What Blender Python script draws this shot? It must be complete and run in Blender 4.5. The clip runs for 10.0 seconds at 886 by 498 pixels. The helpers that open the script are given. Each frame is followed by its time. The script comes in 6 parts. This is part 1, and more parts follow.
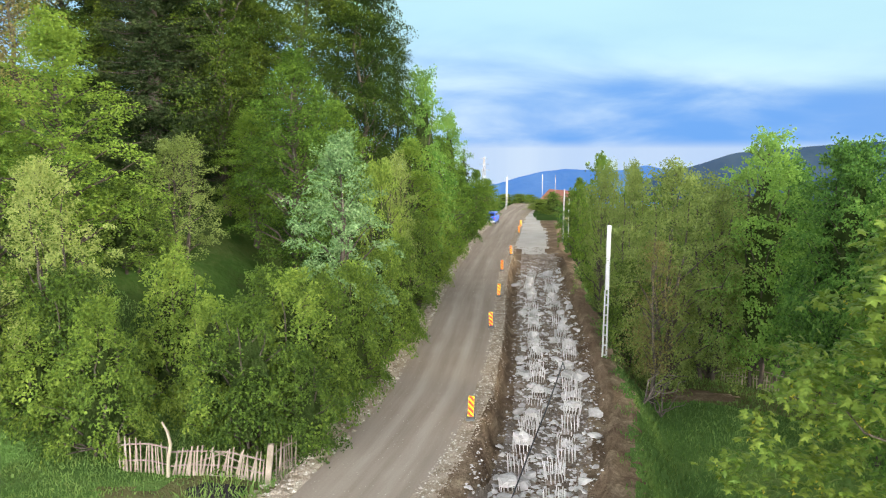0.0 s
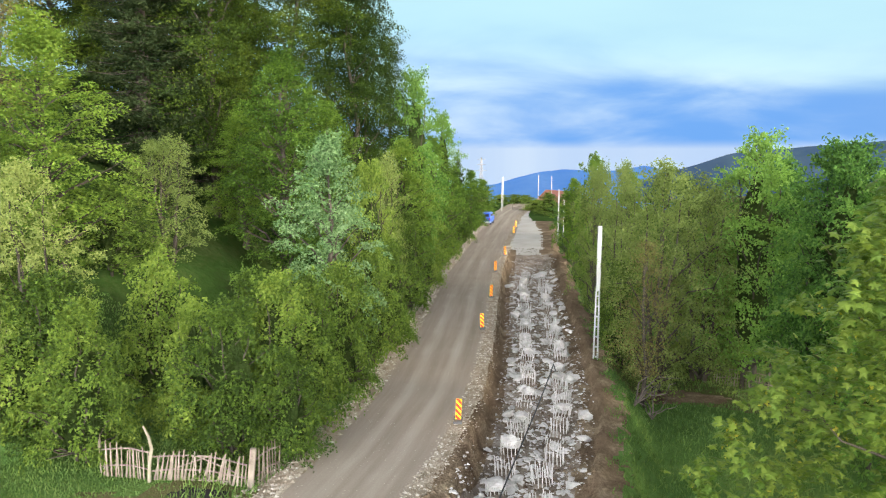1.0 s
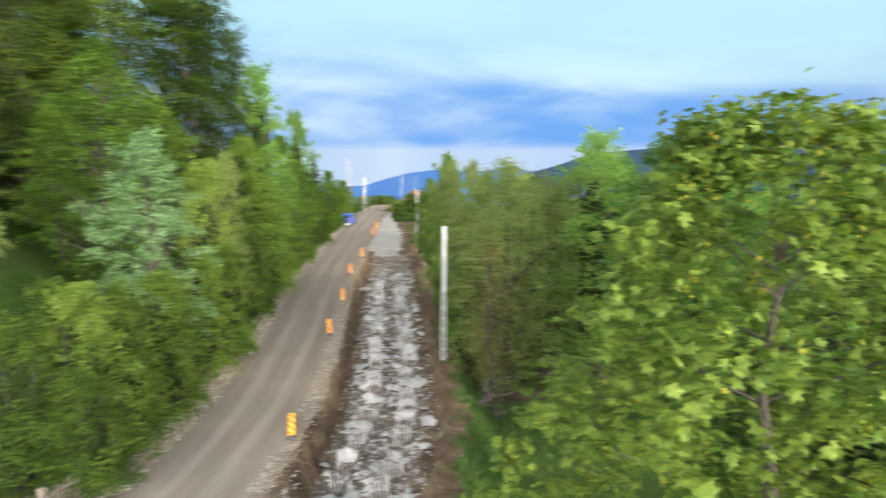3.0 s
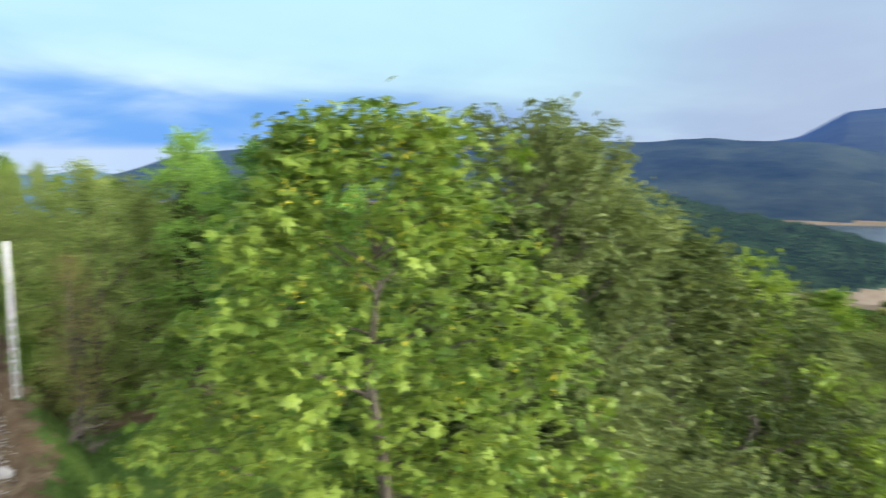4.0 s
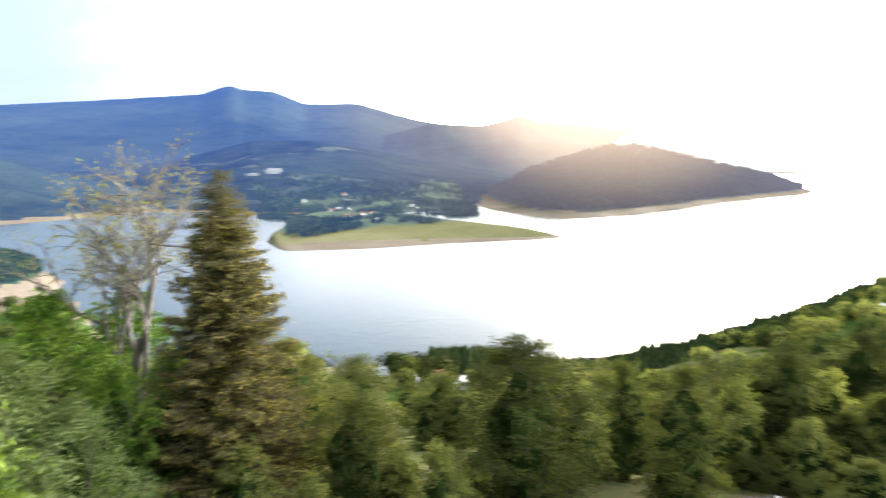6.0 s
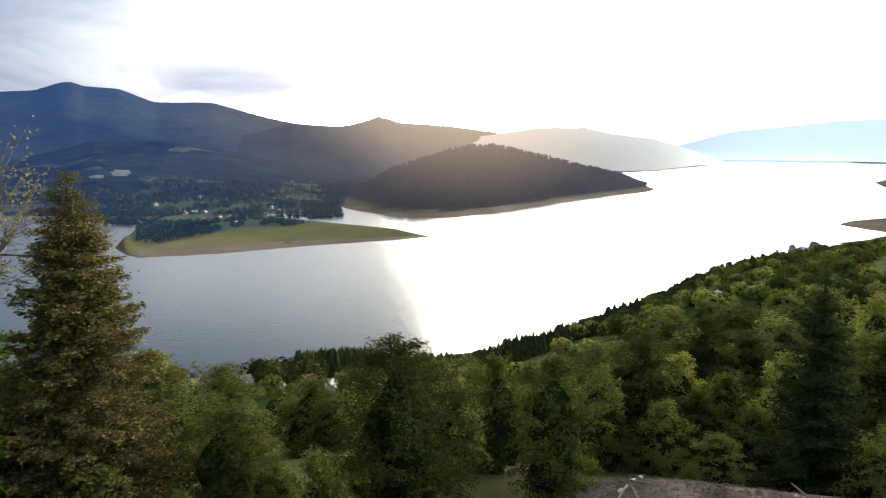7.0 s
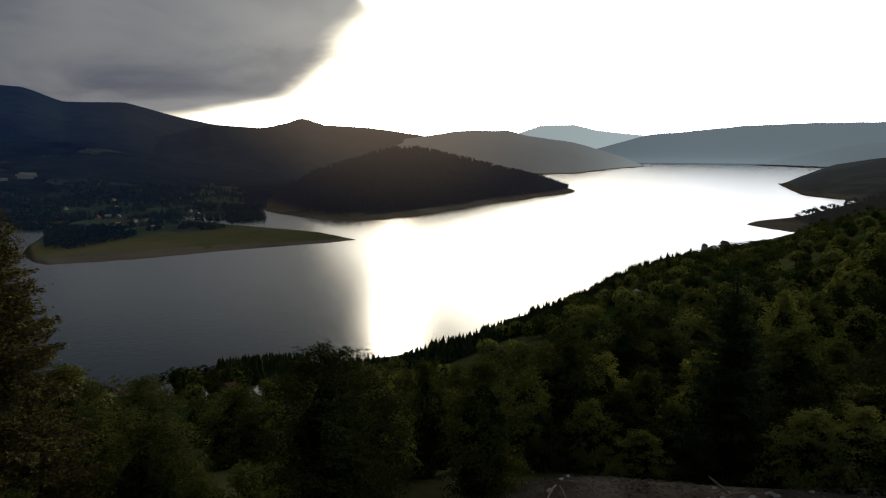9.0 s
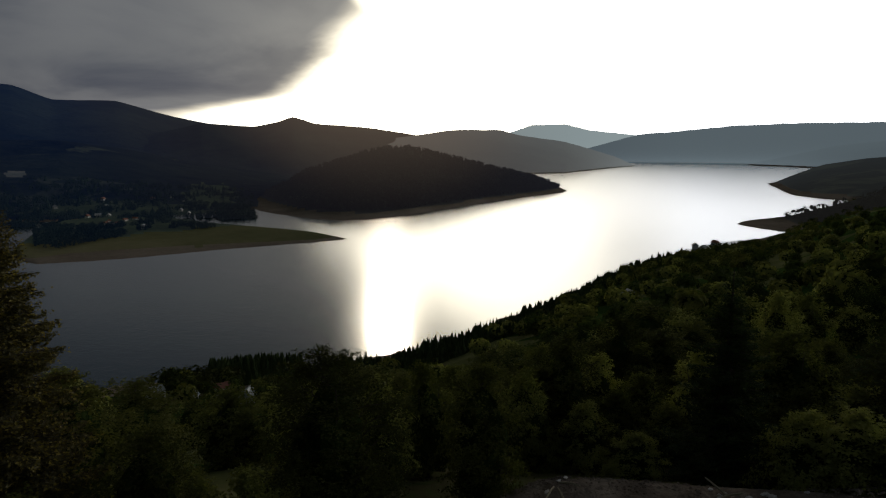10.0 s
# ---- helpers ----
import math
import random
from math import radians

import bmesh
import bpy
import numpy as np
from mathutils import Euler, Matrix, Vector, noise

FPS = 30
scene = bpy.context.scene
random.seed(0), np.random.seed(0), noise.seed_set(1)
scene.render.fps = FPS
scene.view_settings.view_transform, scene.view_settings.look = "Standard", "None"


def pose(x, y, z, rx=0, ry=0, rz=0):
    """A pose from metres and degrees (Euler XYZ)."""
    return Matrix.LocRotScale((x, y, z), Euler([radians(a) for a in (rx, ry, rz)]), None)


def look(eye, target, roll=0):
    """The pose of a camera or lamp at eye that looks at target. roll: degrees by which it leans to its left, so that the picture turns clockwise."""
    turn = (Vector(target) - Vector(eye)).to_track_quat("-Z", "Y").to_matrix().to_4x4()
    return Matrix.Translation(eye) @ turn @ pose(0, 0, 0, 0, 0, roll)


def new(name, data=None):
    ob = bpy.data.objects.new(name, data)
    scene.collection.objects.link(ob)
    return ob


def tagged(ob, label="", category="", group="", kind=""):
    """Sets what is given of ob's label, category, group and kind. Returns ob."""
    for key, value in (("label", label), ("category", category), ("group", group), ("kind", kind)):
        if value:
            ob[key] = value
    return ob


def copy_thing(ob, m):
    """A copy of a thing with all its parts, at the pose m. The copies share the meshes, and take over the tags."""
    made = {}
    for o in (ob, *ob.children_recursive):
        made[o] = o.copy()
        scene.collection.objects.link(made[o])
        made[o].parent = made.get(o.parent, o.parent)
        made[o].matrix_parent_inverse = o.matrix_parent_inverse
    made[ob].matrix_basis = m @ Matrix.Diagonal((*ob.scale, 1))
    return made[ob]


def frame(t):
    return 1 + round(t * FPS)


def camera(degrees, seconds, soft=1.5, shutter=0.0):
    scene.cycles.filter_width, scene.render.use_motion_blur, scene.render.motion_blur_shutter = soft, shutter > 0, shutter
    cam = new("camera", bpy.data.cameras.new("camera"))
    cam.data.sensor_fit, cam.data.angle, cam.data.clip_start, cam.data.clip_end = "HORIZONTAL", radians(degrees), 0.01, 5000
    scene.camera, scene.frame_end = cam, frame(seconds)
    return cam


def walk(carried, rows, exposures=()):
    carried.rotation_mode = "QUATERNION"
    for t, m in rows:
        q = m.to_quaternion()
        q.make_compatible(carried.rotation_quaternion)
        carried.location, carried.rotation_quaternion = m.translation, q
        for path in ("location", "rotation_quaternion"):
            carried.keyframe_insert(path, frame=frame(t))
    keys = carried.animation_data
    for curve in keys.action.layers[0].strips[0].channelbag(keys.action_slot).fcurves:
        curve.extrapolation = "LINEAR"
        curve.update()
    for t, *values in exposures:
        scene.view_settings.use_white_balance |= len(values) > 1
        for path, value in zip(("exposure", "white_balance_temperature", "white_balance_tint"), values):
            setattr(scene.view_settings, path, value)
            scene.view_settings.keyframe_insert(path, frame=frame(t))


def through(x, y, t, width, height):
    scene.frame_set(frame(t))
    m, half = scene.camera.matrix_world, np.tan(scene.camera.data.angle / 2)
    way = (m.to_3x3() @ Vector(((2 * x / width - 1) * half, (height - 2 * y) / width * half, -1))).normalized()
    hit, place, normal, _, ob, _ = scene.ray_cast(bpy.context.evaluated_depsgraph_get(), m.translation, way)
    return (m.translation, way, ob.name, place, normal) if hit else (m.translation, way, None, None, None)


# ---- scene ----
# ---------------------------------------------------------------- path
PATH = [
    (0.0, 0.0, 0.0, 12.5, 0.0, -7.86, 0.03), (0.5, 0.095, 0.135, 12.51, -0.098, -7.86, 0.01),
    (1.0, 0.513, 0.317, 12.50, -0.146, -7.82, -0.03), (1.5, 0.962, 0.559, 12.46, -0.233, -7.75, -0.08),
    (2.0, 1.427, 0.882, 12.41, -0.36, -7.71, -0.06), (2.2, 1.624, 0.984, 12.40, -0.42, -7.71, -0.05),
    (2.5, 1.92, 1.22, 12.39, -1.9, -7.72, -0.03), (2.75, 2.16, 1.46, 12.38, -5.0, -7.73, -0.01),
    (3.0, 2.37, 1.70, 12.37, -10.3, -7.74, 0.01), (3.3, 2.53, 1.94, 12.37, -18.99, -7.75, 0.02),
    (3.5, 2.576, 2.048, 12.39, -25.35, -7.74, 0.02), (4.0, 2.47, 2.11, 12.41, -41.58, -7.70, -0.01),
    (4.5, 2.40, 1.977, 12.39, -57.71, -7.67, -0.05), (5.0, 2.38, 1.80, 12.42, -73.77, -7.71, 0.0),
    (5.5, 2.46, 1.74, 12.50, -90.04, -7.79, 0.03), (6.0, 2.667, 1.79, 12.48, -105.41, -7.84, -0.10),
    (6.2, 2.753, 1.84, 12.47, -109.18, -7.83, -0.14), (6.5, 2.88, 1.93, 12.45, -112.7, -7.83, -0.13),
    (6.8, 2.99, 2.01, 12.43, -115.1, -7.82, -0.12), (7.1, 3.06, 2.06, 12.42, -116.7, -7.82, -0.10),
    (7.5, 3.099, 2.097, 12.43, -119.2, -7.80, -0.08), (8.0, 3.085, 2.10, 12.52, -120.75, -7.72, -0.03),
    (8.5, 3.065, 2.14, 12.59, -121.46, -7.67, 0.01), (9.0, 3.045, 2.22, 12.64, -122.1, -7.64, 0.06),
    (9.5, 3.07, 2.37, 12.71, -122.56, -7.69, 0.12), (10.0, 3.14, 2.55, 12.82, -122.79, -7.71, 0.18),
]
EXPOSURES = [(0.0, 0.1), (3.3, 0.1), (4.5, 0.32), (5.5, 0.95), (6.2, 0.85), (7.3, -1.1), (7.5, -1.42), (8.0, -2.22), (8.5, -2.68), (9.0, -3.08), (10.0, -3.56)]
cam = camera(62.7, 10.0, soft=1.2, shutter=0.5)
walk(cam, [(t, pose(x, y, z, 90 + p, 0, yaw) @ pose(0, 0, 0, 0, 0, r)) for t, x, y, z, yaw, p, r in PATH], EXPOSURES)

# ---------------------------------------------------------------- light
SUN_AZ, SUN_EL = 118.4, 13.8
SUN = Vector((math.sin(radians(SUN_AZ)) * math.cos(radians(SUN_EL)), math.cos(radians(SUN_AZ)) * math.cos(radians(SUN_EL)), math.sin(radians(SUN_EL))))
GAP = Vector((math.sin(radians(158)) * math.cos(radians(14)), math.cos(radians(158)) * math.cos(radians(14)), math.sin(radians(14))))
EDGE = Vector((0.86, -0.472, 0.1938)).cross(Vector((0.9346, -0.3505, 0.0603))).normalized()
if EDGE.dot(GAP) < 0:
    EDGE = -EDGE
sun = new("sun", bpy.data.lights.new("sun", "SUN"))
sun.data.energy, sun.data.angle, sun.data.color = 1.9, radians(2.5), (1.0, 0.86, 0.66)
sun.matrix_world = look(SUN * 300, (0, 0, 0))


class Nodes:
    """Small helper round a node tree."""

    def __init__(self, tree):
        self.t = tree
        tree.nodes.clear()

    def add(self, kind, **sets):
        n = self.t.nodes.new(kind)
        for k, v in sets.items():
            if k in n.inputs:
                if hasattr(v, "is_output"):
                    self.t.links.new(v, n.inputs[k])
                else:
                    n.inputs[k].default_value = v
        return n

    def link(self, a, b):
        self.t.links.new(a, b)

    def math(self, op, a, b=0.0, c=0.0, clamp=False):
        n = self.t.nodes.new("ShaderNodeMath")
        n.operation, n.use_clamp = op, clamp
        for i, v in enumerate((a, b, c)):
            if hasattr(v, "is_output"):
                self.t.links.new(v, n.inputs[i])
            else:
                n.inputs[i].default_value = v
        return n.outputs[0]

    def vmath(self, op, a, b=(0, 0, 0)):
        n = self.t.nodes.new("ShaderNodeVectorMath")
        n.operation = op
        for i, v in enumerate((a, b)):
            if hasattr(v, "is_output"):
                self.t.links.new(v, n.inputs[i])
            else:
                n.inputs[i].default_value = v
        return n.outputs["Value"] if op in ("DOT_PRODUCT", "LENGTH") else n.outputs["Vector"]

    def ramp(self, fac, stops):
        n = self.t.nodes.new("ShaderNodeValToRGB")
        e = n.color_ramp.elements
        while len(e) < len(stops):
            e.new(0.5)
        for el, (p, c) in zip(e, stops):
            el.position, el.color = p, (*c, 1) if len(c) == 3 else c
        self.t.links.new(fac, n.inputs[0])
        return n.outputs[0]

    def mix(self, fac, a, b, mode="MIX"):
        n = self.t.nodes.new("ShaderNodeMix")
        n.data_type, n.blend_type = "RGBA", mode
        for i, v in ((0, fac), (6, a), (7, b)):
            if hasattr(v, "is_output"):
                self.t.links.new(v, n.inputs[i])
            else:
                n.inputs[i].default_value = v if i == 0 else (*v, 1)
        return n.outputs[2]

    def noise(self, vec, scale, detail=4, rough=0.55, dist=0.0):
        n = self.t.nodes.new("ShaderNodeTexNoise")
        if vec is not None:
            self.t.links.new(vec, n.inputs["Vector"])
        n.inputs["Scale"].default_value, n.inputs["Detail"].default_value = scale, detail
        n.inputs["Roughness"].default_value, n.inputs["Distortion"].default_value = rough, dist
        return n.outputs["Fac"]

    def smooth(self, v, a, b):
        n = self.t.nodes.new("ShaderNodeMapRange")
        n.interpolation_type = "SMOOTHSTEP"
        self.t.links.new(v, n.inputs[0])
        n.inputs[1].default_value, n.inputs[2].default_value = a, b
        return n.outputs[0]


def build_sky():
    world = bpy.data.worlds.new("sky")
    scene.world = world
    world.use_nodes = True
    n = Nodes(world.node_tree)
    tc = n.add("ShaderNodeTexCoord")
    d = tc.outputs["Generated"]
    sky = n.add("ShaderNodeTexSky")
    sky.sky_type, sky.sun_disc = "NISHITA", False
    sky.sun_elevation, sky.sun_rotation = radians(SUN_EL), radians(SUN_AZ)
    sky.air_density, sky.dust_density, sky.ozone_density = 1.0, 2.0, 2.0
    blue = n.mix(1.0, sky.outputs[0], (0.10, 0.10, 0.10), "MULTIPLY")
    sep = n.add("ShaderNodeSeparateXYZ", Vector=d)
    up = n.math("MAXIMUM", sep.outputs[2], 0.0)
    # cloud sheet seen in perspective
    k = n.math("DIVIDE", 1.0, n.math("ADD", up, 0.20))
    plane = n.add("ShaderNodeCombineXYZ", X=n.math("MULTIPLY", sep.outputs[0], k), Y=n.math("MULTIPLY", sep.outputs[1], k), Z=0.0).outputs[0]
    big = n.noise(plane, 0.30, 4, 0.5, 0.6)
    fine = n.noise(plane, 1.1, 6, 0.55, 0.4)
    cloud = n.smooth(n.math("ADD", n.math("MULTIPLY", big, 0.7), n.math("SUBTRACT", n.math("MULTIPLY", fine, 0.3), n.math("MULTIPLY", n.math("SUBTRACT", 1.0, n.smooth(up, 0.03, 0.12)), 0.085))), 0.37, 0.60)
    near_sun = n.vmath("DOT_PRODUCT", d, tuple(SUN))
    near_gap = n.vmath("DOT_PRODUCT", d, tuple(GAP))
    # pale cloud lit from above, blue-grey undersides, paler low down
    lit = n.mix(n.smooth(up, 0.0, 0.22), (0.84, 0.98, 1.06), (0.58, 0.94, 1.02))
    shade = n.mix(n.smooth(near_sun, -0.1, 0.65), (0.17, 0.42, 0.92), (0.40, 0.51, 0.72))
    shade = n.mix(n.smooth(near_sun, 0.74, 0.965), shade, n.mix(n.smooth(n.math("ADD", n.math("MULTIPLY", fine, 0.6), n.math("MULTIPLY", big, 0.4)), 0.40, 0.60), (0.80, 0.90, 1.18), (2.15, 2.17, 2.28)))
    sheet = n.mix(cloud, shade, lit)
    sheet = n.mix(n.math("MULTIPLY", n.smooth(near_sun, 0.1, 0.6), 0.72), sheet, shade)
    sheet = n.mix(n.math("MULTIPLY", n.smooth(up, 0.16, 0.36), 0.7), sheet, n.mix(n.smooth(near_sun, 0.1, 0.6), lit, (0.52, 0.62, 0.78)))
    veil = n.math("MULTIPLY", n.smooth(n.math("ADD", n.math("ADD", up, n.math("MULTIPLY", sep.outputs[0], 0.10)), n.math("MULTIPLY", n.math("SUBTRACT", big, 0.5), 0.22)), 0.10, 0.19), n.math("SUBTRACT", 0.85, n.math("MULTIPLY", n.smooth(near_sun, 0.25, 0.66), 0.85)))
    sheet = n.mix(veil, sheet, (0.56, 0.88, 0.97))
    base = n.mix(n.smooth(up, 0.35, 0.75), n.mix(0.94, blue, sheet), (0.70, 0.77, 0.84))
    low = n.mix(n.math("MULTIPLY", n.smooth(n.math("SUBTRACT", 0.014, up), 0.0, 0.022), n.math("MULTIPLY", n.smooth(n.math("MULTIPLY", near_sun, -1.0), -0.75, -0.1), 0.75)), base, (0.80, 0.88, 0.93))
    # the western gap in the cloud, full of light, and the sun at its torn edge
    torn = n.math("ADD", n.math("MULTIPLY", n.math("SUBTRACT", fine, 0.5), 0.07), n.math("MULTIPLY", n.math("SUBTRACT", big, 0.5), 0.02))
    side = n.math("SUBTRACT", n.math("ADD", n.vmath("DOT_PRODUCT", d, tuple(EDGE)), torn), 0.0)
    side = n.math("ADD", side, n.math("MULTIPLY", n.smooth(n.math("SUBTRACT", 0.075, up), 0.0, 0.035), 0.09))
    wide = n.math("MULTIPLY", n.smooth(near_gap, 0.28, 0.46), n.math("SUBTRACT", 1.0, n.smooth(up, 0.30, 0.48)))
    wisps = n.math("SUBTRACT", 1.0, n.math("MULTIPLY", n.smooth(fine, 0.58, 0.72), 0.6))
    gap = n.math("MULTIPLY", n.math("MULTIPLY", n.math("MULTIPLY", n.smooth(side, -0.04, 0.075), wide), wisps), n.math("ADD", 23.0, n.math("MULTIPLY", n.smooth(near_sun, 0.94, 0.993), 34.0)))
    fringe = n.math("MULTIPLY", n.math("POWER", n.smooth(side, -0.24, 0.03), 2.8), n.math("MULTIPLY", n.math("SUBTRACT", 1.0, n.smooth(up, 0.2, 0.4)), 1.2))
    halo = n.math("MULTIPLY", n.math("POWER", n.smooth(near_sun, 0.92, 1.0), 3.0), 0.7)
    core = n.math("MULTIPLY", n.smooth(near_sun, 0.9975, 1.0), 40.0)
    gap = n.math("ADD", gap, n.math("MULTIPLY", fringe, n.smooth(near_gap, 0.15, 0.40)))
    glow = n.math("ADD", gap, n.math("ADD", halo, core))
    tint = n.mix(n.smooth(near_sun, 0.90, 0.985), (0.97, 0.98, 1.0), (1.0, 0.92, 0.74))
    tint = n.mix(n.math("MULTIPLY", n.smooth(gap, 0.4, 3.0), n.math("SUBTRACT", 1.0, n.smooth(gap, 8.0, 20.0))), tint, (1.0, 0.90, 0.68))
    col = n.add("ShaderNodeVectorMath")
    col.operation = "SCALE"
    n.link(tint, col.inputs[0])
    n.link(glow, col.inputs["Scale"])
    total = n.vmath("ADD", low, col.outputs[0])
    bg = n.add("ShaderNodeBackground", Strength=1.0)
    n.link(total, bg.inputs["Color"])
    out = n.add("ShaderNodeOutputWorld")
    n.link(bg.outputs[0], out.inputs[0])


build_sky()

# ---------------------------------------------------------------- materials


def material(name):
    m = bpy.data.materials.new(name)
    m.use_nodes = True
    n = Nodes(m.node_tree)
    out = n.add("ShaderNodeOutputMaterial")
    geo = n.add("ShaderNodeNewGeometry")
    return m, n, out, geo


def finish(n, out, colour, rough, bump=None, strength=0.3, distance=0.05, **extra):
    b = n.add("ShaderNodeBsdfPrincipled", **extra)
    for key, v in (("Base Color", colour), ("Roughness", rough)):
        if hasattr(v, "is_output"):
            n.link(v, b.inputs[key])
        else:
            b.inputs[key].default_value = (*v, 1) if key == "Base Color" else v
    if not hasattr(rough, "is_output") and rough > 0.84:
        b.inputs["Specular IOR Level"].default_value = 0.0
    if bump is not None:
        bn = n.add("ShaderNodeBump", Strength=strength, Distance=distance)
        n.link(bump, bn.inputs["Height"])
        n.link(bn.outputs[0], b.inputs["Normal"])
    n.link(b.outputs[0], out.inputs[0])
    return b


def mottled(name, stops, scale, rough=0.9, fine=12.0, strength=0.4, distance=0.05, weight=0.65, **extra):
    """Matt surface with colour that varies at two scales and fine relief."""
    m, n, out, geo = material(name)
    p = geo.outputs["Position"]
    a, b = n.noise(p, scale, 5), n.noise(p, scale * fine, 4, 0.65)
    f = n.math("ADD", n.math("MULTIPLY", a, weight), n.math("MULTIPLY", b, 1 - weight))
    finish(n, out, n.ramp(f, stops), rough, b, strength, distance, **extra)
    return m


def leaves(name, dark, mid, light, gloss=0.6, through=0.28, patch=1.0, shine=0.10, vary=0.32, tree=0.36):
    """Leaf: varies from leaf to leaf and from bough to bough; lets light through."""
    m, n, out, geo = material(name)
    info = n.add("ShaderNodeObjectInfo")
    big = n.math("ADD", n.math("MULTIPLY", n.noise(geo.outputs["Position"], patch, 3), 0.75), n.math("MULTIPLY", n.noise(geo.outputs["Position"], patch * 0.22, 2), 0.25))
    f = n.math("ADD", n.math("MULTIPLY", geo.outputs["Random Per Island"], vary), n.math("MULTIPLY", big, 1.15 - vary))
    f = n.math("ADD", f, n.math("MULTIPLY", n.math("SUBTRACT", info.outputs["Random"], 0.5), tree))
    col = n.ramp(f, ((0.30, dark), (0.56, mid), (0.85, light)))
    b = n.add("ShaderNodeBsdfPrincipled", Roughness=gloss)
    b.inputs["Specular IOR Level"].default_value = shine
    n.link(col, b.inputs["Base Color"])
    tr = n.add("ShaderNodeBsdfTranslucent")
    n.link(n.mix(1.0, col, (1.15, 1.2, 0.55), "MULTIPLY"), tr.inputs["Color"])
    mx = n.add("ShaderNodeMixShader", Fac=through)
    n.link(b.outputs[0], mx.inputs[1])
    n.link(tr.outputs[0], mx.inputs[2])
    n.link(mx.outputs[0], out.inputs[0])
    return m


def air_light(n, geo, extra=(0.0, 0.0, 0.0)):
    """Haze painted as glow of the far land itself: grows with distance, warmer and stronger towards the sun, paler over
    the far lake.
    """
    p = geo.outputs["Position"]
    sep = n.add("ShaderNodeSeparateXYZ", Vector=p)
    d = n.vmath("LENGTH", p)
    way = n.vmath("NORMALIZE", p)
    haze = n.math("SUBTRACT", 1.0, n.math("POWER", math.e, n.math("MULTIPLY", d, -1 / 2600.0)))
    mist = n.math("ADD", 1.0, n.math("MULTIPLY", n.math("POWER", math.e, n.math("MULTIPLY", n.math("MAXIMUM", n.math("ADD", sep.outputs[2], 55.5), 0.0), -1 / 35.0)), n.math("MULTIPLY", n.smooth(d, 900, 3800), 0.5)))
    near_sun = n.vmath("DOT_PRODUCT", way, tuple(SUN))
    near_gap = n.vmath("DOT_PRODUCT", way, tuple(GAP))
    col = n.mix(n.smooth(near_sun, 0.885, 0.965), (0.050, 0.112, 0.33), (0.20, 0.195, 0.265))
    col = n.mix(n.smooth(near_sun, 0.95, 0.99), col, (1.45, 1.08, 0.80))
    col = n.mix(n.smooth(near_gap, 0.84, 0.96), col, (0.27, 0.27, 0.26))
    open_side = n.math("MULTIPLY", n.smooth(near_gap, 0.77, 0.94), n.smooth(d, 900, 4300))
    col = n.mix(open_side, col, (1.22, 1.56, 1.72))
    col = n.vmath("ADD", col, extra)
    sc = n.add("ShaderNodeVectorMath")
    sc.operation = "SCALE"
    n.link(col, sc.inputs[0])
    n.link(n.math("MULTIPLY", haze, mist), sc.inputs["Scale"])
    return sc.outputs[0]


def distance_forest(name, dark, light, extra=(0.0, 0.0, 0.0), scale=0.03, patches=None):
    """Far wooded slope: stands of darker and lighter trees, a few open patches, with haze painted on as emission."""
    m, n, out, geo = material(name)
    p = geo.outputs["Position"]
    a, b, c = n.noise(p, scale * 0.15, 4), n.noise(p, scale, 5, 0.7), n.noise(p, scale * 0.4, 3, 0.6, 0.8)
    f = n.math("ADD", n.math("MULTIPLY", a, 0.4), n.math("ADD", n.math("MULTIPLY", b, 0.35), n.math("MULTIPLY", c, 0.25)))
    col = n.ramp(f, ((0.38, dark), (0.60, light)))
    if patches:
        col = n.mix(n.smooth(n.noise(p, scale * 0.28, 4, 0.6, 1.2), 0.60, 0.66), col, patches)
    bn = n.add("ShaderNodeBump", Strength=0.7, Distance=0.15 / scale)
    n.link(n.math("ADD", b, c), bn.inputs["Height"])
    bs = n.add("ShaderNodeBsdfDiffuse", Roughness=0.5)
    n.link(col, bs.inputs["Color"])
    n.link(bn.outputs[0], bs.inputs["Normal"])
    # the surface itself glows with the painted haze
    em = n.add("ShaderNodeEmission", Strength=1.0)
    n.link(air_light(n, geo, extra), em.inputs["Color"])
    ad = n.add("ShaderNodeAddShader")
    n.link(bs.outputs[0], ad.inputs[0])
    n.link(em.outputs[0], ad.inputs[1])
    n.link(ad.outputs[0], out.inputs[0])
    return m


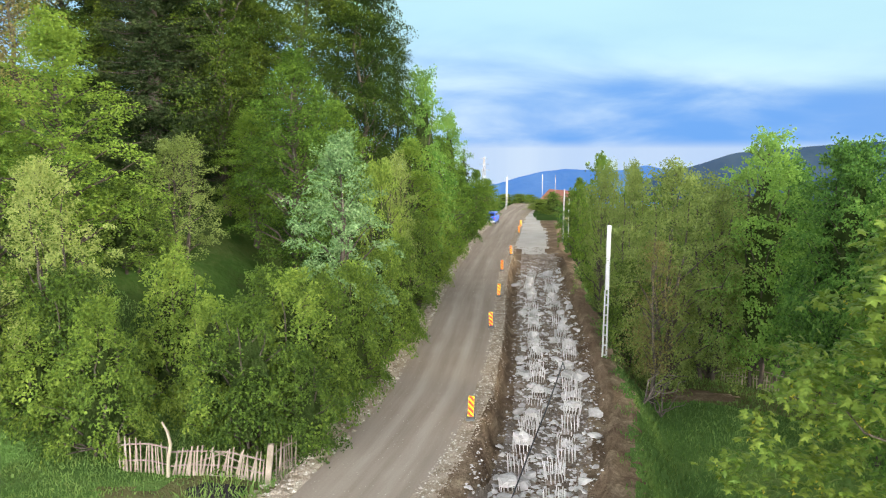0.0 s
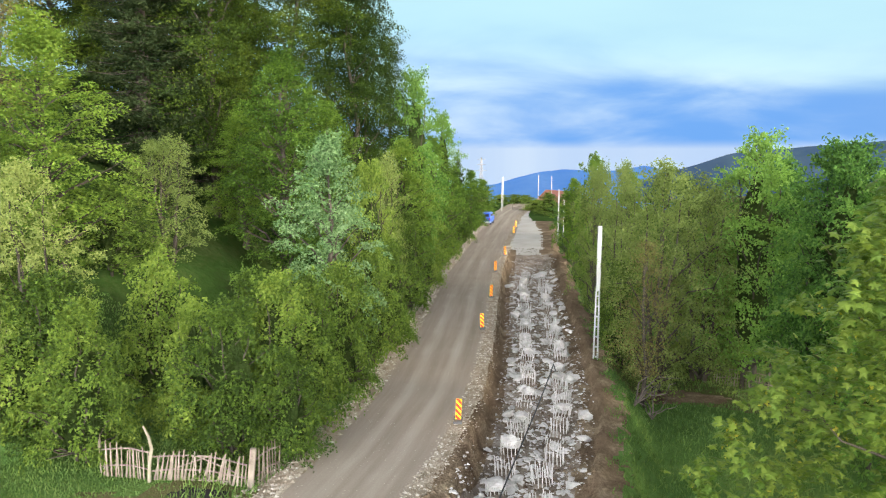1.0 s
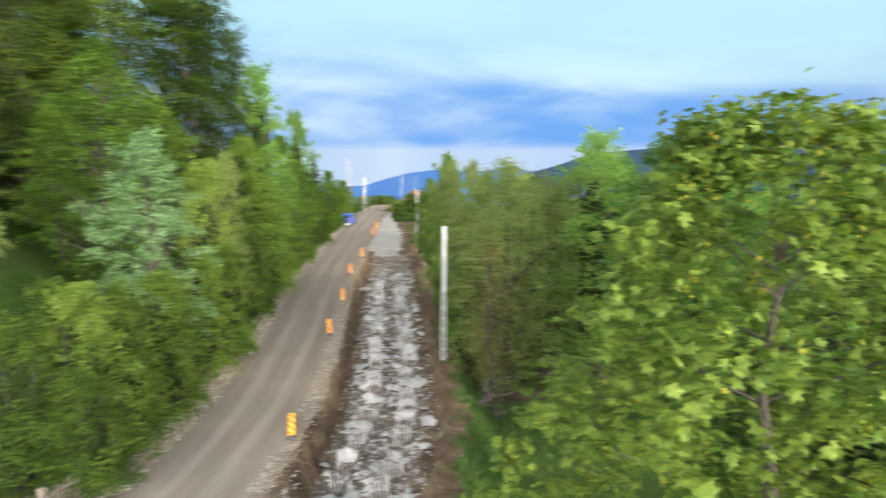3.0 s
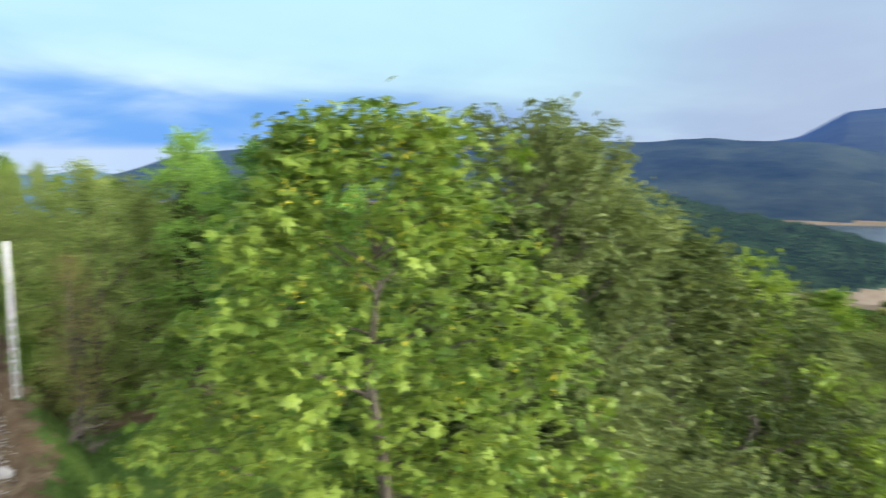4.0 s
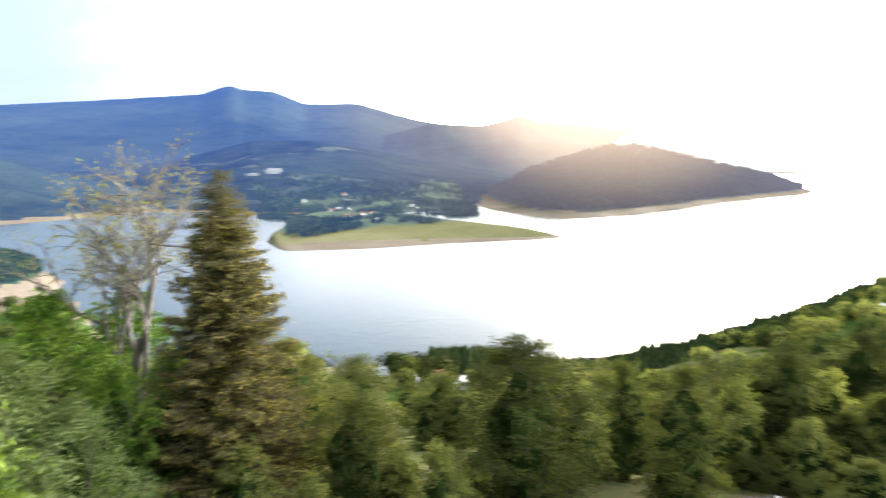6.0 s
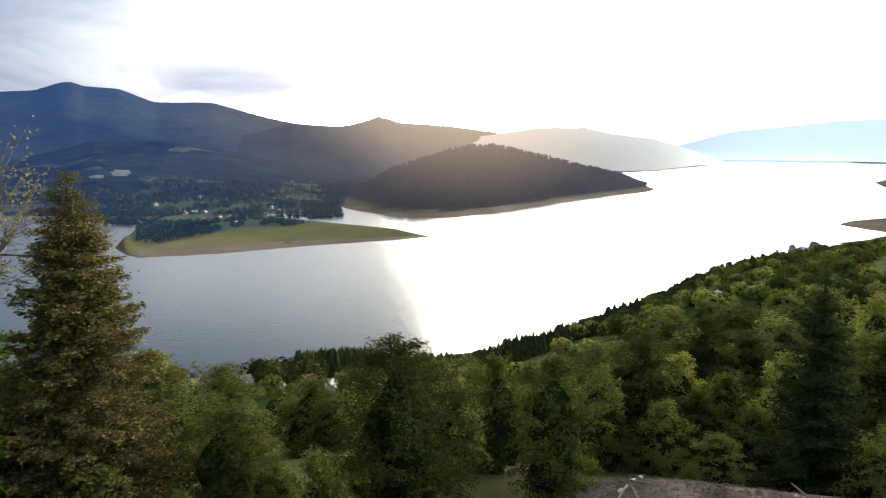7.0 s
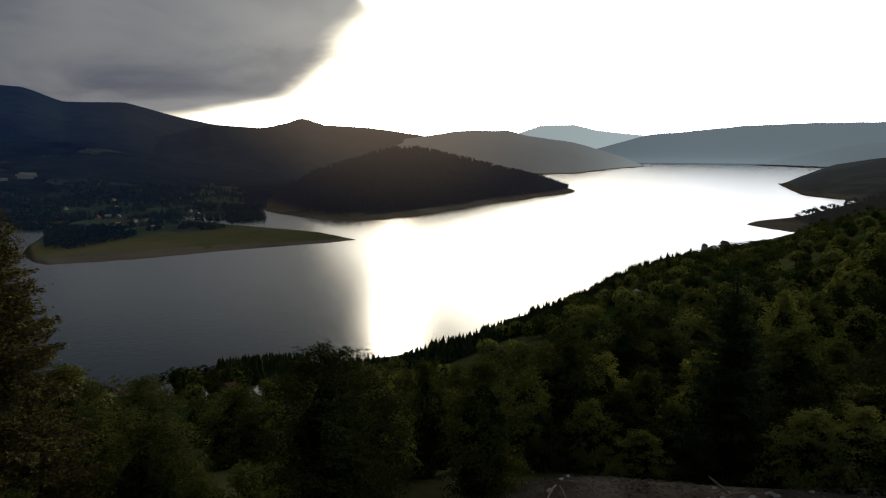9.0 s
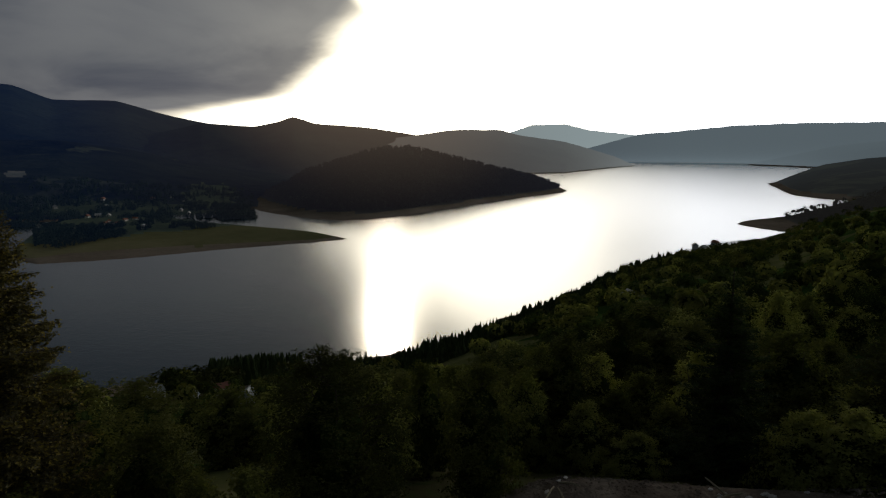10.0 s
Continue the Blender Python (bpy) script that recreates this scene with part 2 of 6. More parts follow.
M = {}
M["grass"] = mottled("meadow_grass", ((0.3, (0.045, 0.088, 0.022)), (0.5, (0.078, 0.142, 0.036)), (0.7, (0.125, 0.168, 0.052))), 0.25, fine=25, strength=0.8, distance=0.12)
M["soil"] = mottled("forest_floor", ((0.3, (0.03, 0.035, 0.015)), (0.5, (0.03, 0.06, 0.014)), (0.7, (0.06, 0.075, 0.025))), 0.12, fine=20, strength=0.8, distance=0.15)
def road_material():
    """Packed gravel, streaked along the lane: paler worn wheel tracks, browner crown, fine grit."""
    m, n, out, geo = material("packed_gravel")
    p = geo.outputs["Position"]
    u = n.add("ShaderNodeAttribute")
    u.attribute_name = "across"
    u = u.outputs["Fac"]
    y = n.add("ShaderNodeSeparateXYZ", Vector=p).outputs[1]
    lane = n.add("ShaderNodeCombineXYZ", X=n.math("MULTIPLY", u, 1.6), Y=n.math("MULTIPLY", y, 0.07), Z=0.0).outputs[0]
    streak, grit, stain = n.noise(lane, 1.0, 5, 0.6), n.noise(p, 14.0, 4, 0.7), n.noise(p, 0.35, 3, 0.5)
    wheel = n.math("SUBTRACT", 1.0, n.smooth(n.math("ABSOLUTE", n.math("SUBTRACT", n.math("ABSOLUTE", n.math("ADD", u, n.math("MULTIPLY", n.math("SUBTRACT", stain, 0.5), 0.5))), 0.85)), 0.1, 0.55))
    f = n.math("ADD", n.math("ADD", n.math("MULTIPLY", streak, 0.42), n.math("MULTIPLY", grit, 0.25)), n.math("ADD", n.math("MULTIPLY", stain, 0.12), n.math("MULTIPLY", wheel, 0.09)))
    finish(n, out, n.ramp(f, ((0.25, (0.20, 0.160, 0.125)), (0.47, (0.30, 0.250, 0.205)), (0.68, (0.42, 0.365, 0.31)))), 0.9, grit, 0.6, 0.02)
    return m


M["road"] = road_material()
M["verge"] = mottled("loose_gravel", ((0.3, (0.15, 0.115, 0.085)), (0.5, (0.26, 0.21, 0.16)), (0.7, (0.40, 0.34, 0.275))), 1.6, fine=14, strength=1.0, distance=0.06)
M["cut"] = mottled("cut_earth", ((0.3, (0.070, 0.048, 0.032)), (0.5, (0.145, 0.104, 0.070)), (0.72, (0.30, 0.235, 0.16))), 0.6, fine=9, strength=1.0, distance=0.12)
M["pit"] = mottled("crushed_concrete", ((0.3, (0.095, 0.072, 0.055)), (0.5, (0.20, 0.162, 0.132)), (0.7, (0.38, 0.345, 0.315))), 0.9, fine=9, strength=1.0, distance=0.1)
M["bed"] = mottled("road_bed", ((0.3, (0.30, 0.28, 0.25)), (0.6, (0.42, 0.39, 0.36))), 0.3, fine=15, strength=0.5, distance=0.04)
M["spoil"] = mottled("spoil_earth", ((0.3, (0.075, 0.06, 0.05)), (0.5, (0.14, 0.115, 0.095)), (0.72, (0.24, 0.21, 0.18))), 0.5, fine=9, strength=1.0, distance=0.12)
M["tan_stone"] = mottled("tan_stone", ((0.3, (0.20, 0.16, 0.12)), (0.5, (0.31, 0.26, 0.205)), (0.7, (0.43, 0.37, 0.30))), 1.5, fine=8, strength=0.6, distance=0.03)
M["stone"] = mottled("pale_stone", ((0.3, (0.34, 0.29, 0.24)), (0.5, (0.48, 0.43, 0.37)), (0.7, (0.62, 0.58, 0.52))), 1.5, fine=8, strength=0.6, distance=0.03)
M["concrete"] = mottled("broken_concrete", ((0.3, (0.27, 0.25, 0.235)), (0.5, (0.43, 0.41, 0.395)), (0.7, (0.58, 0.565, 0.55))), 1.1, fine=9, strength=0.7, distance=0.03)
M["rebar"] = mottled("dusty_steel_bar", ((0.3, (0.26, 0.23, 0.21)), (0.5, (0.44, 0.425, 0.41)), (0.7, (0.62, 0.61, 0.60))), 2.5, rough=0.7, fine=6, strength=0.3, distance=0.005)
M["pole"] = mottled("pole_concrete", ((0.3, (0.27, 0.27, 0.26)), (0.6, (0.40, 0.40, 0.385))), 1.0, fine=14, strength=0.3, distance=0.01)
M["bark"] = mottled("bark", ((0.3, (0.030, 0.026, 0.021)), (0.6, (0.085, 0.072, 0.058))), 2.0, fine=8, strength=1.0, distance=0.03)
M["pale_bark"] = mottled("pale_bark", ((0.3, (0.07, 0.06, 0.05)), (0.6, (0.165, 0.145, 0.122))), 2.0, fine=8, strength=0.8, distance=0.02)
M["wood"] = mottled("weathered_wood", ((0.3, (0.12, 0.095, 0.070)), (0.5, (0.20, 0.165, 0.128)), (0.7, (0.29, 0.25, 0.20))), 1.8, fine=14, strength=0.6, distance=0.01)
M["barked"] = mottled("peeled_wood", ((0.3, (0.21, 0.18, 0.125)), (0.7, (0.33, 0.29, 0.215))), 3, fine=5, strength=0.3, distance=0.01)
M["shore"] = mottled("bare_shore", ((0.3, (0.105, 0.085, 0.068)), (0.5, (0.155, 0.126, 0.10)), (0.7, (0.205, 0.175, 0.145))), 0.02, fine=12, strength=0.6, distance=0.5)
M["flat"] = mottled("mown_flat", ((0.3, (0.082, 0.084, 0.040)), (0.5, (0.115, 0.112, 0.058)), (0.7, (0.155, 0.142, 0.082))), 0.012, fine=10, strength=0.3, distance=0.3)
M["burnt"] = mottled("ash_and_char", ((0.3, (0.018, 0.016, 0.02)), (0.7, (0.06, 0.05, 0.05))), 1.0, fine=8, strength=0.6, distance=0.03)

M["dry_meadow"] = mottled("dry_meadow", ((0.3, (0.05, 0.058, 0.022)), (0.5, (0.085, 0.092, 0.036)), (0.7, (0.125, 0.12, 0.055))), 0.1, fine=14, strength=0.7, distance=0.1)
M["weeds"] = mottled("dry_weeds", ((0.3, (0.07, 0.058, 0.03)), (0.5, (0.115, 0.105, 0.05)), (0.7, (0.09, 0.13, 0.035))), 0.8, fine=14, strength=0.9, distance=0.08)
M["leaf_hedge"] = leaves("hedge_leaf", (0.030, 0.056, 0.010), (0.094, 0.148, 0.022), (0.200, 0.265, 0.047), through=0.30)
M["leaf_fresh"] = leaves("fresh_leaf", (0.020, 0.048, 0.007), (0.072, 0.130, 0.016), (0.160, 0.232, 0.034), through=0.30)
M["leaf_silver"] = leaves("silver_leaf", (0.040, 0.085, 0.028), (0.105, 0.182, 0.070), (0.215, 0.305, 0.145), gloss=0.5, through=0.2)
M["leaf_beech"] = leaves("beech_leaf", (0.009, 0.021, 0.003), (0.034, 0.060, 0.007), (0.125, 0.162, 0.019), patch=0.6, vary=0.2)
M["leaf_dark"] = leaves("dark_leaf", (0.024, 0.066, 0.014), (0.085, 0.175, 0.034), (0.180, 0.295, 0.062), through=0.32)
M["leaf_olive"] = leaves("olive_leaf", (0.070, 0.100, 0.027), (0.150, 0.195, 0.054), (0.235, 0.280, 0.085), through=0.34)
M["leaf_maple"] = leaves("maple_leaf", (0.018, 0.044, 0.007), (0.066, 0.116, 0.017), (0.160, 0.214, 0.038), gloss=0.4, through=0.36, patch=0.8)
M["leaf_willow"] = leaves("willow_leaf", (0.034, 0.050, 0.016), (0.078, 0.104, 0.034), (0.130, 0.156, 0.054), through=0.3)
M["leaf_rust"] = leaves("budding_leaf", (0.08, 0.072, 0.026), (0.15, 0.135, 0.048), (0.23, 0.21, 0.072))
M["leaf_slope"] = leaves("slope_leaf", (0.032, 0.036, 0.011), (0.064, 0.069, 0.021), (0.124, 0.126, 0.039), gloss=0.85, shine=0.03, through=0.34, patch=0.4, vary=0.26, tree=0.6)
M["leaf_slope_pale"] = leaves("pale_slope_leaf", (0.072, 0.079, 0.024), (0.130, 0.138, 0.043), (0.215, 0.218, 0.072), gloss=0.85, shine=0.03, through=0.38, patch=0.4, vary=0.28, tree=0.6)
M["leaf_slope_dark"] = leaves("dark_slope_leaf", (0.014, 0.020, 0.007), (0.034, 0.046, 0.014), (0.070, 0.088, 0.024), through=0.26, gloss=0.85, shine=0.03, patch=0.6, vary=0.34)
M["needle"] = leaves("spruce_needle", (0.014, 0.025, 0.010), (0.034, 0.050, 0.019), (0.062, 0.082, 0.030), through=0.2, gloss=0.85, shine=0.03)
M["needle_old"] = leaves("yellowing_needle", (0.052, 0.045, 0.025), (0.106, 0.091, 0.044), (0.180, 0.152, 0.066), through=0.3, gloss=0.8, shine=0.05)
M["leaf_shoot"] = leaves("young_shoot", (0.15, 0.12, 0.03), (0.26, 0.20, 0.052), (0.38, 0.30, 0.085), through=0.35)
# dark colour of the cores added inside crowns, for shade behind the leaves
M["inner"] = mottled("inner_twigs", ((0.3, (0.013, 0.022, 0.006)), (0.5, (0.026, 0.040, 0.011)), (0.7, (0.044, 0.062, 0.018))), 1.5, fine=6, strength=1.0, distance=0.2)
M["blade"] = leaves("grass_blade", (0.050, 0.092, 0.024), (0.098, 0.165, 0.042), (0.165, 0.225, 0.062), patch=0.6)


def plain(name, col, rough=0.5, metal=0.0, wear=0.12):
    m, n, out, geo = material(name)
    f = n.noise(geo.outputs["Position"], 6.0, 5, 0.65)
    dark = tuple(c * (1 - wear * 2) for c in col)
    light = tuple(min(1.0, c * (1 + wear)) for c in col)
    finish(n, out, n.ramp(f, ((0.3, dark), (0.7, light))), rough, f, 0.15, 0.01, Metallic=metal)
    return m


M["red"] = plain("reflective_red", (0.62, 0.03, 0.02), 0.35)
M["yellow"] = plain("reflective_yellow", (0.85, 0.62, 0.02), 0.35)
M["rubber"] = plain("grey_rubber", (0.10, 0.10, 0.105), 0.8)
M["cable"] = plain("black_cable", (0.02, 0.02, 0.022), 0.5)
M["blue"] = plain("blue_paint", (0.02, 0.08, 0.42), 0.35)
M["white"] = plain("white_paint", (0.75, 0.75, 0.73), 0.5)
M["glass"] = plain("dark_glass", (0.03, 0.035, 0.04), 0.08)
M["house_wall"] = plain("weathered_limewash", (0.46, 0.45, 0.43), 0.8)
M["tyre"] = plain("tyre_rubber", (0.025, 0.025, 0.027), 0.8)
M["steel"] = plain("grey_steel", (0.24, 0.235, 0.24), 0.7)
M["tile"] = plain("red_brown_roof", (0.22, 0.08, 0.05), 0.7)
M["tin"] = plain("grey_tin_roof", (0.30, 0.32, 0.34), 0.55, 0.1)
M["plaster"] = plain("light_plaster", (0.66, 0.63, 0.57), 0.85)


def water_material():
    m, n, out, geo = material("lake_water")
    p = geo.outputs["Position"]
    wave = n.math("ADD", n.noise(p, 0.35, 4, 0.6), n.math("MULTIPLY", n.noise(p, 0.03, 3), 0.6))
    col = n.ramp(n.noise(p, 0.004, 3), ((0.35, (0.018, 0.036, 0.046)), (0.65, (0.026, 0.046, 0.055))))
    b = finish(n, out, col, 0.155, wave, 0.18, 0.25)
    b.inputs["IOR"].default_value = 1.33
    b.inputs["Specular IOR Level"].default_value = 0.5
    return m


M["water"] = water_material()
DARK, LIGHT, FIELDS = (0.004, 0.007, 0.004), (0.030, 0.037, 0.022), (0.060, 0.068, 0.038)
# fourth argument: further painted haze that this land gives off
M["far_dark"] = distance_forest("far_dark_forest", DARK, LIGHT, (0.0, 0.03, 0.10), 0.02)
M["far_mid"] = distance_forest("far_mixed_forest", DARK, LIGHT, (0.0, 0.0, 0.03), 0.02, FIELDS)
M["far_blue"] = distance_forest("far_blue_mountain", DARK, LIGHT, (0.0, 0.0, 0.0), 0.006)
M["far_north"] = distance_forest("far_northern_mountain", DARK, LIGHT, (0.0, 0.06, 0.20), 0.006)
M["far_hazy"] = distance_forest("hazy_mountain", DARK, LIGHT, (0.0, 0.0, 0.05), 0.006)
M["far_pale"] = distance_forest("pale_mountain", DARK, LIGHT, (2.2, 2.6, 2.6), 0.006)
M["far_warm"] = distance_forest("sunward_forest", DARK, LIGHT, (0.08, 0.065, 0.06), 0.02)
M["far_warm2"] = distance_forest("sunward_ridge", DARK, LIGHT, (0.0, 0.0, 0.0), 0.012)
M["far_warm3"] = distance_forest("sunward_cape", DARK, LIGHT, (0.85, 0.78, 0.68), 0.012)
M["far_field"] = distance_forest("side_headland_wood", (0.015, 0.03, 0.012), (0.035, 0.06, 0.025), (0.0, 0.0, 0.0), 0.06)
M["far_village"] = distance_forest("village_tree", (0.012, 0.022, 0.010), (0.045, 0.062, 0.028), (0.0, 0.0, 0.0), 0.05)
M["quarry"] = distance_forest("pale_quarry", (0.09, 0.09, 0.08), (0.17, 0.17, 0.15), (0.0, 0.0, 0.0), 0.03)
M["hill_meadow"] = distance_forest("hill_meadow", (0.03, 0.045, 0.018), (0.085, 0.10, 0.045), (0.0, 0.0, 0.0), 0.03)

# ---------------------------------------------------------------- mesh helpers


def mesh_np(name, verts, faces, mats, index=None, smooth=False):
    """A mesh from arrays; faces all have the same number of corners."""
    verts, faces = np.asarray(verts, np.float32), np.asarray(faces, np.int32)
    me = bpy.data.meshes.new(name)
    k = faces.shape[1]
    me.vertices.add(len(verts))
    me.vertices.foreach_set("co", verts.ravel())
    me.loops.add(faces.size)
    me.loops.foreach_set("vertex_index", faces.ravel())
    me.polygons.add(len(faces))
    me.polygons.foreach_set("loop_start", np.arange(0, faces.size, k, dtype=np.int32))
    for m in mats if isinstance(mats, (list, tuple)) else [mats]:
        me.materials.append(m)
    if index is not None:
        me.polygons.foreach_set("material_index", np.asarray(index, np.int32))
    me.polygons.foreach_set("use_smooth", np.full(len(faces), smooth, bool))
    me.update(calc_edges=True)
    return me


def put(name, me, parent=None, label="", category="", group="", kind="", at=None):
    ob = new(name, me)
    if parent is not None:
        ob.parent = parent
    if at is not None:
        ob.matrix_basis = at
    return tagged(ob, label, category, group, kind)


def part(name, bm, mat, parent, label="", smooth=False):
    me = bpy.data.meshes.new(name)
    bm.to_mesh(me)
    bm.free()
    me.materials.append(mat)
    if smooth:
        me.polygons.foreach_set("use_smooth", [True] * len(me.polygons))
    return put(name, me, parent, label)


def empty(name, at=None, label="", category="", group=""):
    ob = new(name)
    ob.empty_display_size = 0.2
    if at is not None:
        ob.matrix_basis = at
    return tagged(ob, label, category, group)


def box(sx, sy, sz, x=0.0, y=0.0, z=0.0, bevel=0.0, bm=None, turn=None):
    """A bevelled block standing on z, added to bm."""
    b = bmesh.new()
    bmesh.ops.create_cube(b, size=1, matrix=Matrix.Diagonal((sx, sy, sz, 1)))
    if bevel:
        bmesh.ops.bevel(b, geom=b.edges[:], offset=bevel, segments=1, affect="EDGES")
    m = Matrix.Translation((x, y, z + sz / 2))
    bmesh.ops.transform(b, matrix=m @ turn if turn else m, verts=b.verts[:])
    if bm is None:
        return b
    me = bpy.data.meshes.new("t")
    b.to_mesh(me)
    b.free()
    bm.from_mesh(me)
    bpy.data.meshes.remove(me)
    return bm


def tube(points, radii, sides=6):
    """Verts and quads of a tapered tube along points."""
    pts = np.asarray(points, float)
    n = len(pts)
    t = np.gradient(pts, axis=0)
    t /= np.linalg.norm(t, axis=1)[:, None] + 1e-9
    ref = np.where(np.abs(t[:, 2:3]) > 0.9, np.array([[1.0, 0, 0]]), np.array([[0, 0, 1.0]]))
    a = np.cross(t, ref)
    a /= np.linalg.norm(a, axis=1)[:, None] + 1e-9
    b = np.cross(t, a)
    ang = np.arange(sides) * 2 * math.pi / sides
    r = np.asarray(radii, float)[:, None, None]
    v = pts[:, None] + r * (a[:, None] * np.cos(ang)[None, :, None] + b[:, None] * np.sin(ang)[None, :, None])
    i, j = np.meshgrid(np.arange(n - 1), np.arange(sides), indexing="ij")
    j2 = (j + 1) % sides
    f = np.stack([i * sides + j, i * sides + j2, (i + 1) * sides + j2, (i + 1) * sides + j], -1).reshape(-1, 4)
    return v.reshape(-1, 3), f


def join(pieces):
    vs, fs, o = [], [], 0
    for v, f in pieces:
        vs.append(v)
        fs.append(f + o)
        o += len(v)
    return np.concatenate(vs), np.concatenate(fs)


def leaf_quads(c, nrm, size, rng, narrow=0.62, fold=0.22):
    """Folded pointed leaves at centres c."""
    k = len(c)
    t = rng.normal(size=(k, 3))
    t[:, 2] -= 0.3
    nrm = nrm / (np.linalg.norm(nrm, axis=1)[:, None] + 1e-9)
    t -= nrm * (t * nrm).sum(1)[:, None]
    t /= np.linalg.norm(t, axis=1)[:, None] + 1e-9
    b = np.cross(nrm, t)
    s = np.broadcast_to(size, (k,))[:, None] * rng.uniform(0.7, 1.3, (k, 1))
    v = np.stack([c - t * s * 0.5, c + b * s * narrow * 0.5 + nrm * s * fold, c + t * s * 0.5, c - b * s * narrow * 0.5 + nrm * s * fold], 1)
    i = np.arange(k)[:, None] * 4
    f = np.concatenate([i + [0, 1, 2], i + [0, 2, 3]], 1).reshape(-1, 3)
    return v.reshape(-1, 3), f


# ---------------------------------------------------------------- ground
LAKE = -55.5
ROAD_Y = [-30, -5, 10, 24.7, 29, 36.6, 49, 62, 75, 83, 100, 117, 140, 175, 260, 5000]
ROAD_X = [-24, -14, -8.2, -3.3, -2.1, -0.4, 1.2, 2.4, 3.8, 4.9, 7.2, 9.6, 13.2, 21, 44, 1400]
SHORE_AZ = [-180, -60, -10, 30, 55, 72, 76, 78, 80, 85, 92, 98, 104, 112.6, 117.2, 122.2, 126.7, 131, 133.2, 135, 137.3, 141, 145, 147, 150.5, 154, 165, 180]
SHORE_R = [9000, 9000, 4000, 900, 420, 400, 395, 370, 285, 236, 232, 233, 233, 236, 239, 262, 296, 340, 380, 420, 468, 550, 600, 640, 940, 1600, 4000, 9000]


def smoothstep(v, a, b):
    x = np.clip((v - a) / (b - a), 0, 1)
    return x * x * (3 - 2 * x)


def road_x(y):
    return np.interp(y, ROAD_Y, ROAD_X)


def lumps(x, y, scale, seed=0.0):
    """Cheap smooth value noise from crossed waves."""
    s = 1.0 / scale
    return (np.sin(x * s * 1.3 + 1.7 * np.sin(y * s * 0.7 + seed) + seed) * np.cos(y * s * 1.1 + 1.3 * np.sin(x * s * 0.9 - seed))
            + 0.5 * np.sin(x * s * 2.9 + y * s * 2.3 + seed * 2) * np.cos(y * s * 3.1 - x * s * 1.7)) / 1.5


def trench(y):
    return smoothstep(y, 4, 9) * (1 - smoothstep(y, 84, 92))


def height(x, y):
    """Height of the ground: hillside above the road, road and excavation, slope down to the lake."""
    x, y = np.asarray(x, float), np.asarray(y, float)
    u = x - road_x(y)
    r, az = np.hypot(x, y), np.degrees(np.arctan2(x, y))
    # wooded hill above the road
    start = -5.5 - 9.5 * (1 - smoothstep(y, 24, 42)) - 6 * smoothstep(y, 80, 130)
    w = np.maximum(start - u, 0)
    hill = 0.25 + 0.62 * np.minimum(w, 26) + 0.22 * np.clip(w - 26, 0, 180) * (1 - 0.6 * smoothstep(y, 90, 260)) + 0.5 * lumps(x, y, 6) * smoothstep(w, 0, 8)
    hill = np.where(u < -3.2, hill * smoothstep(-u, 3.2, 6) + 0.0, 0)
    hill = hill * (1 - smoothstep(y, 110, 240))
    hill = hill * (1 - 0.9 * smoothstep(r, 400, 2500)) - np.where(y > 0, np.maximum(r - 170, 0) * 0.085, 0)
    # slope to the lake
    rs = np.interp(az, SHORE_AZ, SHORE_R)
    plateau = 44 - 8 * smoothstep(az, 60, 110)
    f = np.clip((r - plateau) / np.maximum(rs - plateau, 20), 0, 1.25)
    low = -2.6 - 1.2 * smoothstep(u, 14, 40) + (LAKE + 3.8) * np.where(f < 1, 1 - np.clip(1 - f, 0, 1) ** 1.5, f) + 0.5 * lumps(x, y, 9, 2) * smoothstep(r, 30, 80) + 2.0 * lumps(x, y, 40, 1) * smoothstep(f, 0.1, 0.4) * (1 - smoothstep(f, 0.75, 0.95))
    low = low + 2.0 * smoothstep(az, 118, 126) * (1 - smoothstep(r, 31.5, 38)) * smoothstep(r, 10, 20)
    low = low + 1.3 * smoothstep(az, 138, 152) * (1 - smoothstep(r, 33, 38)) * smoothstep(r, 10, 20)
    low = np.where(rs > 3000, np.maximum(low, -2.6 - 0.05 * r), low)
    side = smoothstep(u + 0.35 * lumps(x, y, 1.2, 9), 9.9, 12.4)
    # corridor
    tr = trench(y)
    rough = 0.10 * lumps(x, y, 0.8, 3) + 0.06 * lumps(x, y, 0.33, 5)
    le, re = 2.95 + 0.9 * (1 - smoothstep(y, 25, 36)) + 0.18 * lumps(y, y * 0.3, 1.1), 9.3 + 0.35 * lumps(y, y * 0.2, 1.4, 2) + 0.15 * lumps(y * 3, y, 1.1, 5)
    pit = smoothstep(u, le, le + 0.45) * (1 - smoothstep(u, re - 0.45, re)) * tr
    z = 0.05 * np.cos(np.clip(u, -2, 2) * 0.7) - 0.03 * np.exp(-((np.abs(u) - 0.85) / 0.25) ** 2) + 0.02 * lumps(x, y, 1.3)
    z = z + 0.34 * np.exp(-((u + 3.0) / 0.5) ** 2) * (0.6 + 0.4 * lumps(x, y, 1.0, 4)) + 0.14 * np.exp(-((u - 2.55) / 0.3) ** 2)
    z = z - (1.65 - 0.5 * smoothstep(u, 7.2, 8.4) + 0.15 * lumps(x, y, 3, 1)) * pit + rough * pit * 1.6 - 0.55 * smoothstep(u, 8.6, 9.8) + rough * 1.6 * smoothstep(u, 8.6, 10)
    near = np.where(u < -3.2, hill, np.where(u > 9.3, z * (1 - side) + low * side, z))
    far = smoothstep(r, 220, 700)
    out = np.where(u > -3.2, near * (1 - far) + low * far, near)
    valley = -np.maximum(r - 170, 0) * 0.085
    north = (1 - smoothstep(az, 16, 24)) * (y > 0)
    return np.where(u > -3.2, out * (1 - north) + np.minimum(out, valley) * north, out)


